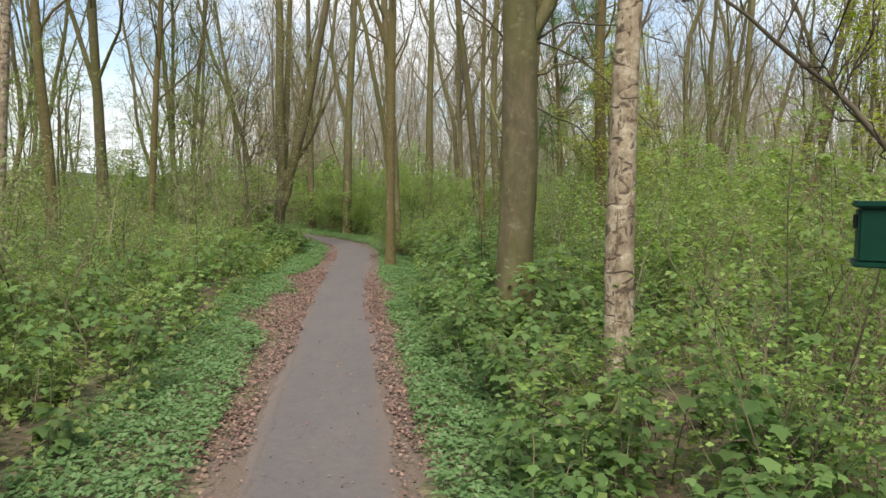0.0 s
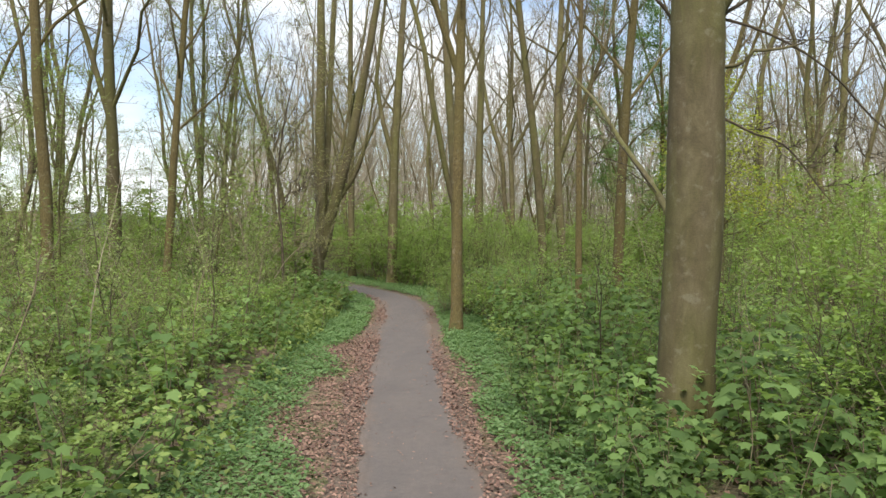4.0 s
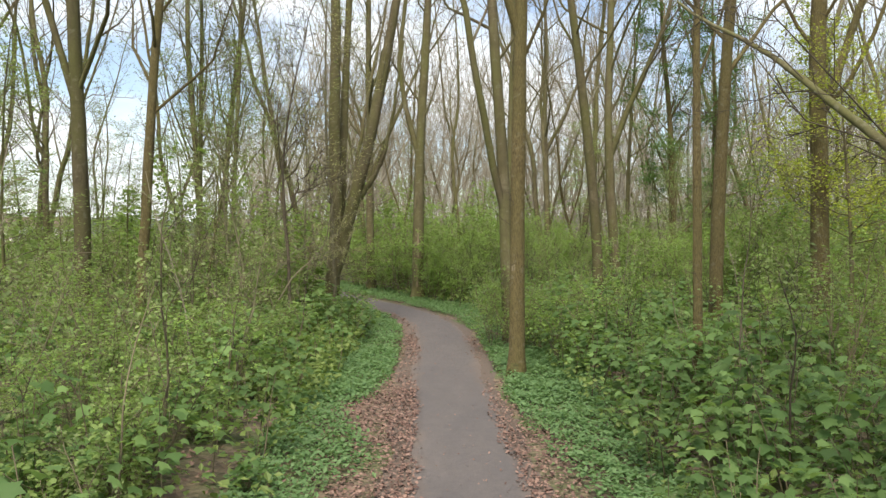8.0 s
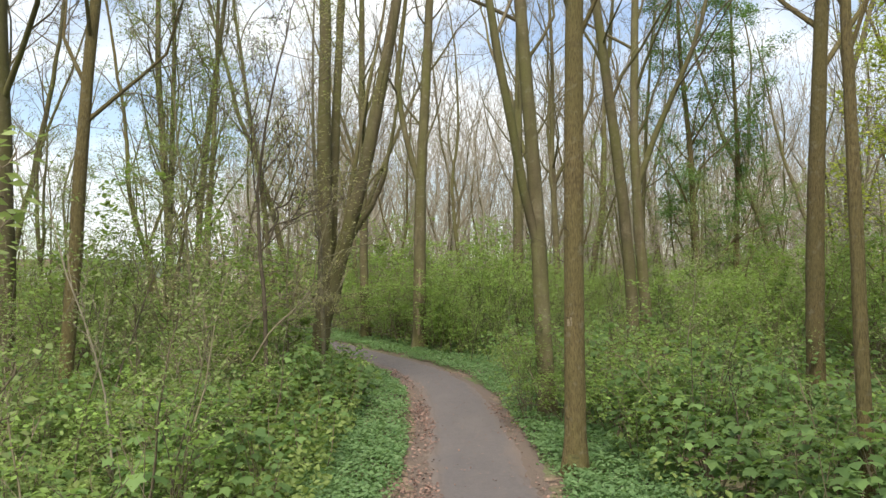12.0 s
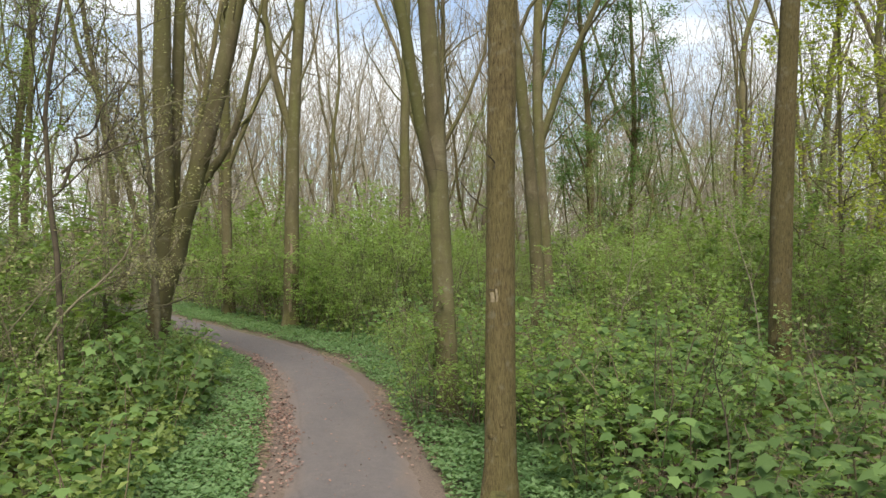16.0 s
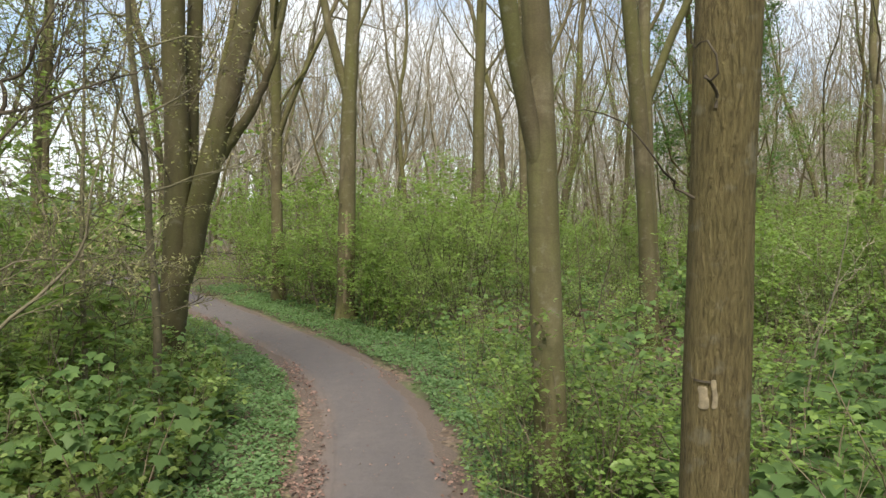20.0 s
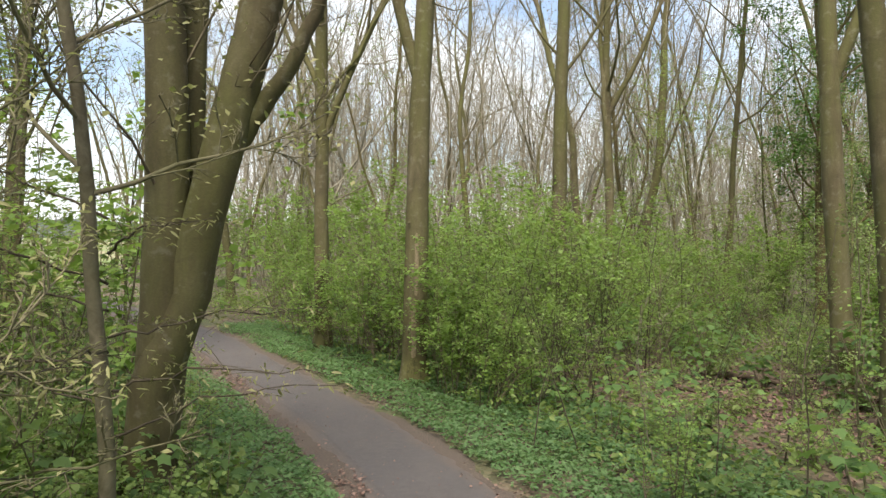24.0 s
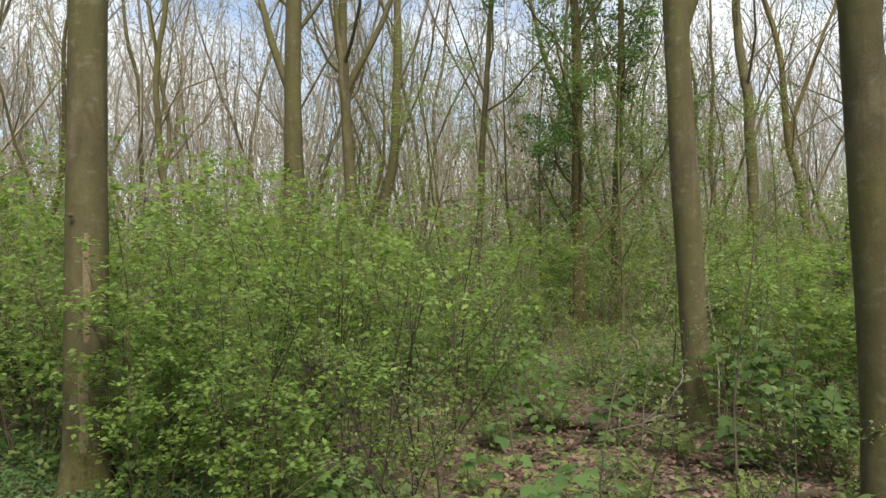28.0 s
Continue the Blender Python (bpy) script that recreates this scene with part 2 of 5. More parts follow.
def asphalt_material():
    """Old fine asphalt: grey along the walked middle, brown with trodden soil towards the edges, a long crack on one side."""
    m, n, l, p = shader("worn_asphalt")
    no, ra = noise_ramp(n, l, 170.0, [(0.28, (0.070, 0.060, 0.058)), (0.55, (0.108, 0.095, 0.092)), (0.78, (0.165, 0.146, 0.138))], detail=4.0, rough=0.7)
    _, r2 = noise_ramp(n, l, 1.0, [(0.35, (0.86, 0.86, 0.88)), (0.7, (1.10, 1.07, 1.05))], (1.8, 0.6, 1), 8.0, 0.7)
    _, r3 = noise_ramp(n, l, 20.0, [(0.35, (0.84, 0.85, 0.86)), (0.68, (1.12, 1.10, 1.08))], detail=6.0, rough=0.75)
    base = mix_colour(n, l, 1.0, mix_colour(n, l, 1.0, ra.outputs[0], r2.outputs[0], "MULTIPLY"), r3.outputs[0], "MULTIPLY")
    uv, sx = n.new("ShaderNodeUVMap"), n.new("ShaderNodeSeparateXYZ")
    uv.uv_map = "across"
    l.new(uv.outputs[0], sx.inputs[0])
    wob, _ = noise_ramp(n, l, 2.2, [(0, (0, 0, 0)), (1, (1, 1, 1))], (1, 0.7, 1), 7.0, 0.65)

    def math_node(op, a, b=None, c=None):
        q = n.new("ShaderNodeMath")
        q.operation = op
        for k, v in enumerate((a, b, c)):
            if v is None:
                continue
            if hasattr(v, "node"):
                l.new(v, q.inputs[k])
            else:
                q.inputs[k].default_value = v
        return q.outputs[0]
    edge = math_node("MULTIPLY_ADD", wob.outputs[0], 0.42, math_node("ABSOLUTE", sx.outputs[0]))
    soil = n.new("ShaderNodeMapRange")
    l.new(edge, soil.inputs[0])
    soil.inputs[1].default_value, soil.inputs[2].default_value, soil.inputs[3].default_value, soil.inputs[4].default_value = 0.56, 0.80, 0.0, 0.85
    _, brown = noise_ramp(n, l, 90.0, [(0.3, (0.085, 0.060, 0.046)), (0.7, (0.19, 0.142, 0.112))], detail=4.0)
    out = mix_colour(n, l, soil.outputs[0], base, brown.outputs[0])
    seam = math_node("ABSOLUTE", math_node("ADD", math_node("MULTIPLY_ADD", wob.outputs[0], 0.22, sx.outputs[0]), 0.30))
    line_w = n.new("ShaderNodeMapRange")
    l.new(seam, line_w.inputs[0])
    line_w.inputs[1].default_value, line_w.inputs[2].default_value, line_w.inputs[3].default_value, line_w.inputs[4].default_value = 0.003, 0.022, 0.22, 0.0
    out = mix_colour(n, l, line_w.outputs[0], out, (0.045, 0.034, 0.028))
    l.new(out, p.inputs["Base Color"])
    p.inputs["Roughness"].default_value = 0.86
    bump(n, l, p, no.outputs[0], 0.6, 0.006)
    return m


def ground_material():
    m, n, l, p = shader("forest_floor")
    vo, co = n.new("ShaderNodeTexVoronoi"), n.new("ShaderNodeTexCoord")
    vo.inputs["Scale"].default_value = 16.0
    l.new(co.outputs["Object"], vo.inputs["Vector"])
    sep = n.new("ShaderNodeSeparateColor")
    l.new(vo.outputs["Color"], sep.inputs[0])
    ra = n.new("ShaderNodeValToRGB")
    l.new(sep.outputs[0], ra.inputs[0])
    e = ra.color_ramp.elements
    e[0].color, e[1].color = (0.05, 0.034, 0.024, 1), (0.20, 0.142, 0.10, 1)
    no, soil = noise_ramp(n, l, 0.8, [(0.42, (0, 0, 0)), (0.62, (1, 1, 1))], detail=8.0)
    a = mix_colour(n, l, soil.outputs[0], ra.outputs[0], (0.075, 0.095, 0.032))
    sx, mr = n.new("ShaderNodeSeparateXYZ"), n.new("ShaderNodeMapRange")
    l.new(co.outputs["Object"], sx.inputs[0])
    l.new(sx.outputs[0], mr.inputs[0])
    mr.inputs[1].default_value, mr.inputs[2].default_value, mr.inputs[3].default_value, mr.inputs[4].default_value = -27, -31, 0, 1
    _, fld = noise_ramp(n, l, 0.05, [(0.4, (0.30, 0.25, 0.15)), (0.6, (0.17, 0.22, 0.07))], detail=6.0)
    l.new(mix_colour(n, l, mr.outputs[0], a, fld.outputs[0]), p.inputs["Base Color"])
    p.inputs["Roughness"].default_value = 0.95
    bump(n, l, p, vo.outputs["Distance"], 0.6, 0.03)
    return m


def plain(name, c, rough=0.6, scale=20.0, spread=0.2, metal=0.0, spec=0.4):
    m, n, l, p = shader(name)
    lo, hi = tuple(v * (1 - spread) for v in c), tuple(min(1, v * (1 + spread)) for v in c)
    no, ra = noise_ramp(n, l, scale, [(0.3, lo), (0.7, hi)])
    l.new(ra.outputs[0], p.inputs["Base Color"])
    p.inputs["Roughness"].default_value, p.inputs["Metallic"].default_value, p.inputs["Specular IOR Level"].default_value = rough, metal, spec
    bump(n, l, p, no.outputs[0], 0.15, 0.004)
    return m


ASPHALT, FLOOR = asphalt_material(), ground_material()
DIRT = plain("trodden_dirt", (0.105, 0.079, 0.063), 0.95, 60.0, 0.45)
BIN_GREEN = plain("green_painted_steel", (0.003, 0.028, 0.017), 0.5, 12.0, 0.2, spec=0.12)
BLACK = plain("black_rubber", (0.02, 0.02, 0.02), 0.7)
POST_WOOD = plain("weathered_post_wood", (0.24, 0.16, 0.09), 0.85, 30.0, 0.4)
SCAR = plain("weathered_scar_wood", (0.21, 0.165, 0.10), 0.9, 40.0, 0.35)
RAW_WOOD = plain("bare_cut_wood", (0.215, 0.175, 0.108), 0.8, 40.0, 0.4)
PLASTER = plain("white_plaster", (0.75, 0.72, 0.66), 0.8, 3.0, 0.08)
ROOFTILE = plain("brown_roof_tiles", (0.16, 0.11, 0.085), 0.8, 2.0, 0.25)
PANE = plain("dark_window_glass", (0.03, 0.035, 0.04), 0.1, 2.0, 0.1)
# distance haze is mixed into the colour of these woods
FARWOOD = plain("distant_wood", (0.15, 0.175, 0.15), 0.95, 0.15, 0.35)
MOSS = plain("dark_olive_moss", (0.085, 0.078, 0.028), 0.95, 30.0, 0.55)
DEADWOOD = plain("rotten_dead_wood", (0.085, 0.06, 0.042), 0.95, 25.0, 0.5)

# ---- mesh tools ----


class Soup:
    """Collects rings and leaves as arrays, and makes one mesh of them."""

    def __init__(self):
        self.v, self.f3, self.f4, self.count, self.twig, self.bent = [], [], [], 0, [], []

    def add(self, v, f):
        (self.f3 if f.shape[1] == 3 else self.f4).append(f + self.count)
        self.v.append(v)
        self.count += len(v)

    def tube(self, pts, radii, sides, cap=False):
        p, r = np.asarray(pts, float), np.asarray(radii, float)
        t = np.gradient(p, axis=0)
        t /= np.linalg.norm(t, axis=1)[:, None] + 1e-9
        ref = np.array((1.0, 0, 0)) if abs(t[0, 0]) < 0.8 else np.array((0, 1.0, 0))
        u = ref - t * (t @ ref)[:, None]
        u /= np.linalg.norm(u, axis=1)[:, None] + 1e-9
        w = np.cross(t, u)
        a = np.arange(sides) * 2 * np.pi / sides
        ring = p[:, None] + r[:, None, None] * (np.cos(a)[None, :, None] * u[:, None] + np.sin(a)[None, :, None] * w[:, None]) if r.ndim == 1 else \
            p[:, None] + r[:, :, None] * (np.cos(a)[None, :, None] * u[:, None] + np.sin(a)[None, :, None] * w[:, None])
        k, i = np.meshgrid(np.arange(len(p) - 1), np.arange(sides), indexing="ij")
        j = (i + 1) % sides
        f = np.stack((k * sides + i, k * sides + j, (k + 1) * sides + j, (k + 1) * sides + i), -1).reshape(-1, 4)
        self.add(ring.reshape(-1, 3), f)

    def spike(self, base, tip, r):
        """A thin twig that ends in a point."""
        self.twig.append((*base, *tip, r))

    def chain(self, pts, r):
        """A crooked thin twig of three points that ends in a point."""
        p = np.asarray(pts, float)
        t = unit(p[1] - p[0])
        u = unit((t[1] * 0.55 - t[2] * 0.77, t[2] * 0.31 - t[0] * 0.55, t[0] * 0.77 - t[1] * 0.31))
        w = np.array((t[1] * u[2] - t[2] * u[1], t[2] * u[0] - t[0] * u[2], t[0] * u[1] - t[1] * u[0]))
        o = np.array((u, -0.5 * u + 0.87 * w, -0.5 * u - 0.87 * w))
        self.bent.append(np.concatenate((p[0] + o * r, p[1] + o * r * 0.7, p[2:3])))

    def close(self):
        if self.bent:
            v = np.concatenate(self.bent)
            f4 = np.array(((0, 1, 4, 3), (1, 2, 5, 4), (2, 0, 3, 5)))
            f3 = np.array(((3, 4, 6), (4, 5, 6), (5, 3, 6)))
            k = (np.arange(len(self.bent)) * 7)[:, None, None]
            self.f3.append((f3[None] + k).reshape(-1, 3) + self.count)
            self.add(v, (f4[None] + k).reshape(-1, 4))
            self.bent = []
        if not self.twig:
            return
        q = np.array(self.twig)
        b, e, r = q[:, :3], q[:, 3:6], q[:, 6:]
        t = (e - b) / (np.linalg.norm(e - b, axis=1)[:, None] + 1e-9)
        u = np.cross(t, np.array((0.31, 0.77, 0.55)))
        u /= np.linalg.norm(u, axis=1)[:, None] + 1e-9
        w = np.cross(t, u)
        v = np.stack((b + r * u, b + r * (-0.5 * u + 0.87 * w), b + r * (-0.5 * u - 0.87 * w), e), 1).reshape(-1, 3)
        f = (np.array(((0, 1, 3), (1, 2, 3), (2, 0, 3)))[None] + (np.arange(len(q)) * 4)[:, None, None]).reshape(-1, 3)
        self.add(v, f)
        self.twig = []

    def mesh(self, name, material, smooth=True):
        self.close()
        me = bpy.data.meshes.new(name)
        if not self.count:
            return me
        v = np.concatenate(self.v).astype(np.float32)
        polys = [np.concatenate(x) for x in (self.f3, self.f4) if x]
        loops = np.concatenate([x.ravel() for x in polys]).astype(np.int32)
        sizes = np.concatenate([np.full(len(x), x.shape[1]) for x in polys]).astype(np.int32)
        starts = np.concatenate(([0], np.cumsum(sizes)[:-1])).astype(np.int32)
        me.vertices.add(len(v))
        me.vertices.foreach_set("co", v.ravel())
        me.loops.add(len(loops))
        me.loops.foreach_set("vertex_index", loops)
        me.polygons.add(len(sizes))
        me.polygons.foreach_set("loop_start", starts)
        me.polygons.foreach_set("use_smooth", np.full(len(sizes), smooth))
        me.update(calc_edges=True)
        me.materials.append(material)
        return me


def piece(name, soup, material, parent=None, label="", smooth=True):
    """One mesh object under a thing or a part."""
    ob = new(name, soup.mesh(name, material, smooth))
    ob.parent = parent
    return tagged(ob, label) if label else ob


def part(name, bm, material, parent, label="", smooth=False):
    me = bpy.data.meshes.new(name)
    bm.to_mesh(me)
    bm.free()
    me.materials.append(material)
    for f in me.polygons:
        f.use_smooth = smooth
    ob = new(name, me)
    ob.parent = parent
    return tagged(ob, label) if label else ob


def box(x0, y0, z0, x1, y1, z1, bevel=0.0):
    bm = bmesh.new()
    bmesh.ops.create_cube(bm, size=1, matrix=Matrix.Translation(((x0 + x1) / 2, (y0 + y1) / 2, (z0 + z1) / 2)) @ Matrix.Diagonal((x1 - x0, y1 - y0, z1 - z0, 1)))
    if bevel:
        bmesh.ops.bevel(bm, geom=bm.edges[:], offset=bevel, segments=2, affect="EDGES")
    return bm


DIAMOND = (np.array(((0, 0, 0), (0.33, 0.45, 0.08), (0, 1, -0.06), (-0.33, 0.45, 0.08))), np.array(((0, 1, 2), (0, 2, 3))))
FOLDED = (np.array(((0, 0, 0), (0.13, 0.3, -0.05), (0.10, 0.75, -0.16), (0, 1, -0.30), (-0.10, 0.75, -0.12), (-0.13, 0.3, -0.02), (0, 0.5, -0.14))), np.array([(6, i, (i + 1) % 6) for i in range(6)]))
OVAL = (np.array(((0, 0, 0), (0.3, 0.25, 0.1), (0.3, 0.7, 0.12), (0, 1, 0.02), (-0.3, 0.7, 0.1), (-0.3, 0.25, 0.12))), np.array(((0, 1, 5), (1, 2, 4), (1, 4, 5), (2, 3, 4))))
PALMATE = (np.array(((0, 0, 0), (0.42, -0.06, -0.05), (0.37, 0.2, 0.03), (0.60, 0.46, -0.10), (0.34, 0.58, 0.02), (0, 1, -0.14),
                     (-0.34, 0.58, 0.02), (-0.60, 0.46, -0.10), (-0.37, 0.2, 0.03), (-0.42, -0.06, -0.05), (0, 0.32, 0.0))),
           np.array([(10, i, (i + 1) % 10) for i in range(10)]))


def leaves(soup, rng, pos, normal, size, shape, heading=None):
    """Lays one leaf at each place: normal is its upper side, heading the way its tip points."""
    n = normal / (np.linalg.norm(normal, axis=1)[:, None] + 1e-9)
    h = rng.normal(size=pos.shape) if heading is None else heading
    y = h - n * (h * n).sum(1)[:, None]
    y /= np.linalg.norm(y, axis=1)[:, None] + 1e-9
    x = np.cross(y, n)
    T, F = shape
    v = pos[:, None] + size[:, None, None] * (T[None, :, 0, None] * x[:, None] + T[None, :, 1, None] * y[:, None] + T[None, :, 2, None] * n[:, None])
    f = (F[None] + (np.arange(len(pos)) * len(T))[:, None, None]).reshape(-1, F.shape[1])
    soup.add(v.reshape(-1, 3), f)


def tilted(rng, n, amount):
    return np.stack((rng.normal(0, amount, n), rng.normal(0, amount, n), np.ones(n)), 1)


def unit(v):
    x, y, z = v
    k = 1 / (math.sqrt(x * x + y * y + z * z) + 1e-9)
    return np.array((x * k, y * k, z * k))


# ---- the ground and the path ----
PATH_Y = [-30, -2, 4.8, 7.2, 9.85, 12.9, 16.0, 18.2, 20.2, 21.4, 23.1, 24.3, 25.4, 26.7, 27.8, 29.2, 30.6, 32, 33.2, 34.5, 37, 44, 60]
PATH_X = [2.0, -0.1, -0.92, -1.2, -1.49, -1.86, -2.15, -2.37, -2.48, -2.6, -2.81, -3.08, -3.4, -3.95, -4.5, -5.3, -6.1, -6.95, -7.65, -8.4, -10.2, -16, -30]


def path_x(y):
    return np.interp(y, PATH_Y, PATH_X)


def off_path(x, y):
    """Signed distance from the middle of the path: plus is to its right."""
    slope = (path_x(y + 0.4) - path_x(y - 0.4)) / 0.8
    return (x - path_x(y)) / np.sqrt(1 + slope * slope)


def wave(x, y, k, s):
    return np.sin(x * k + s) * np.cos(y * k * 0.83 + s * 1.7) + 0.5 * np.sin(x * k * 2.3 + y * k * 1.9 + s * 3)


def ground_z(x, y):
    d = np.abs(off_path(x, y))
    far = np.clip((d - 0.9) / 2.5, 0, 1)
    return -0.03 * np.clip((0.9 - d) / 0.3, 0, 1) + far * (0.05 + 0.07 * wave(x, y, 0.7, 1.0)) * np.clip((40 - np.hypot(x, y - 15)) / 10, 0.15, 1)


near_x = np.concatenate((-np.geomspace(3000, 30, 14), np.arange(-28, 34.1, 0.4), np.geomspace(36, 3000, 14)))
near_y = np.concatenate((-np.geomspace(3000, 14, 14), np.arange(-12, 60.1, 0.4), np.geomspace(62, 3000, 14)))
gx, gy = np.meshgrid(near_x, near_y)
gz = ground_z(gx, gy)
gs = Soup()
gi, gj = np.meshgrid(np.arange(len(near_y) - 1), np.arange(len(near_x) - 1), indexing="ij")
w = len(near_x)
gs.add(np.stack((gx, gy, gz), -1).reshape(-1, 3), np.stack((gi * w + gj, gi * w + gj + 1, (gi + 1) * w + gj + 1, (gi + 1) * w + gj), -1).reshape(-1, 4))
tagged(piece("ground", gs, FLOOR), "brown forest floor of dead leaves, soil and moss", "ground", kind="structure")


def strip(name, material, y0, y1, left, right, z, bulge, step, label, ragged, seed):
    """A band along the path between two distances from its middle, with worn edges."""
    ys = np.arange(y0, y1, step)
    xs, s = path_x(ys), Soup()
    slope = np.gradient(xs, ys)
    nx, ny = 1 / np.sqrt(1 + slope ** 2), -slope / np.sqrt(1 + slope ** 2)
    rg = np.random.default_rng(seed)

    def edge(base):
        a = np.convolve(rg.normal(0, 1, len(ys) + 8), np.ones(9) / 3, "valid")
        return base + ragged * a + ragged * 0.5 * rg.normal(0, 1, len(ys))
    le, re = edge(left), edge(right)
    cols = np.linspace(0, 1, 9)
    off = le[:, None] + (re - le)[:, None] * cols[None]
    zz = z + bulge * (1 - (2 * cols - 1) ** 2)[None] + 0.003 * rg.normal(0, 1, off.shape) - 0.03 * ((cols == 0) | (cols == 1))[None]
    v = np.stack((xs[:, None] + off * nx[:, None], ys[:, None] + off * ny[:, None], zz), -1)
    a, b = np.meshgrid(np.arange(len(ys) - 1), np.arange(8), indexing="ij")
    s.add(v.reshape(-1, 3), np.stack((a * 9 + b, a * 9 + b + 1, (a + 1) * 9 + b + 1, (a + 1) * 9 + b), -1).reshape(-1, 4))
    ob = piece(name, s, material)
    layer = ob.data.uv_layers.new(name="across")
    turn = np.empty(len(ob.data.loops), np.int32)
    ob.data.loops.foreach_get("vertex_index", turn)
    flat = np.stack((off, np.repeat(ys[:, None], 9, 1)), -1).reshape(-1, 2).astype(np.float32)
    layer.data.foreach_set("uv", flat[turn].ravel())
    return tagged(ob, label, "path", kind="structure")


strip("path_verge", DIRT, -25, 50, -0.84, 0.74, -0.004, 0.006, 0.12, "trodden brown dirt verge beside the asphalt", 0.05, 3)
strip("path", ASPHALT, -25, 50, -0.60, 0.58, 0.006, 0.02, 0.12, "narrow grey worn asphalt footpath", 0.022, 4)


def scatter_band(rng, n, y0, y1, d0, d1, power=1.0):
    y = rng.uniform(y0, y1, n)
    d = d0 + (d1 - d0) * rng.uniform(0, 1, n) ** power
    slope = (path_x(y + 0.4) - path_x(y - 0.4)) / 0.8
    q = np.sqrt(1 + slope ** 2)
    return path_x(y) + d / q, y - d * slope / q, d


def dry_leaves():
    rng, s = np.random.default_rng(11), Soup()
    for n, side, y0, y1 in ((46000, -1, -3, 38), (27000, 1, -3, 38), (2200, 0, -3, 34)):
        y = rng.uniform(y0, y1, n)
        wide = np.exp(-((y - 13.5) / 4.5) ** 2) + 0.35 * np.exp(-((y - 22) / 3.0) ** 2)
        width = (0.40 + 0.55 * wide if side < 0 else 0.30 + 0.28 * wide) * (1 + 0.35 * np.sin(y * 2.1) * np.sin(y * 0.77 + 1))
        d = side * (np.interp(y, (4, 7.5, 8.8, 14, 20), (0.62, 0.58, 0.53, 0.475, 0.50)) - 0.05 * (side > 0) + 0.05 * np.sin(y * 3.7 + side) * np.sin(y * 1.9) + np.abs(rng.normal(0, 0.05, n)) - 0.06 + width * rng.uniform(0, 1, n) ** 1.25) if side else np.clip(rng.normal(0, 0.33, n), -0.56, 0.56)
        keep = rng.uniform(0, 1, n) < (0.35 + 0.65 * np.clip(wide + 0.25 * np.sin(y * 1.3), 0, 1) - 0.32 * (y > 17) * (side < 0) - 0.5 * (y > 15) * (side > 0) - 0.25 * (y < 5.5) if side else 1.0)
        y, d = y[keep], d[keep]
        slope = (path_x(y + 0.4) - path_x(y - 0.4)) / 0.8
        q = np.sqrt(1 + slope ** 2)
        x, y = path_x(y) + d / q, y - d * slope / q
        z = np.maximum(ground_z(x, y), 0.0) + rng.uniform(0.012, 0.04, len(x))
        leaves(s, rng, np.stack((x, y, z), 1), tilted(rng, len(x), 0.35), rng.uniform(0.018, 0.045, len(x)) * (1.0 if side else 0.65), OVAL)
    tagged(piece("leaf_litter", s, LITTER, smooth=False), "reddish-brown dry beech leaves along the path edges", "dead leaves", kind="stuff")
    s = Soup()
    n = 46000
    x, y = rng.uniform(-12, 12, n), rng.uniform(0, 45, n)
    x[22000:36000], y[22000:36000] = rng.uniform(-6, 5, 14000), rng.uniform(1, 32, 14000)
    x[36000:], y[36000:] = rng.normal(1.2, 1.7, 10000), rng.normal(28.7, 1.7, 10000)
    keep = np.abs(off_path(x, y)) > 1.2
    x, y = x[keep], y[keep]
    leaves(s, rng, np.stack((x, y, ground_z(x, y) + rng.uniform(0.01, 0.05, len(x))), 1), tilted(rng, len(x), 0.4), rng.uniform(0.03, 0.08, len(x)), DIAMOND)
    tagged(piece("woodland_leaf_litter", s, LITTER, smooth=False), "dry brown fallen leaves under the bushes", "dead leaves", kind="stuff")


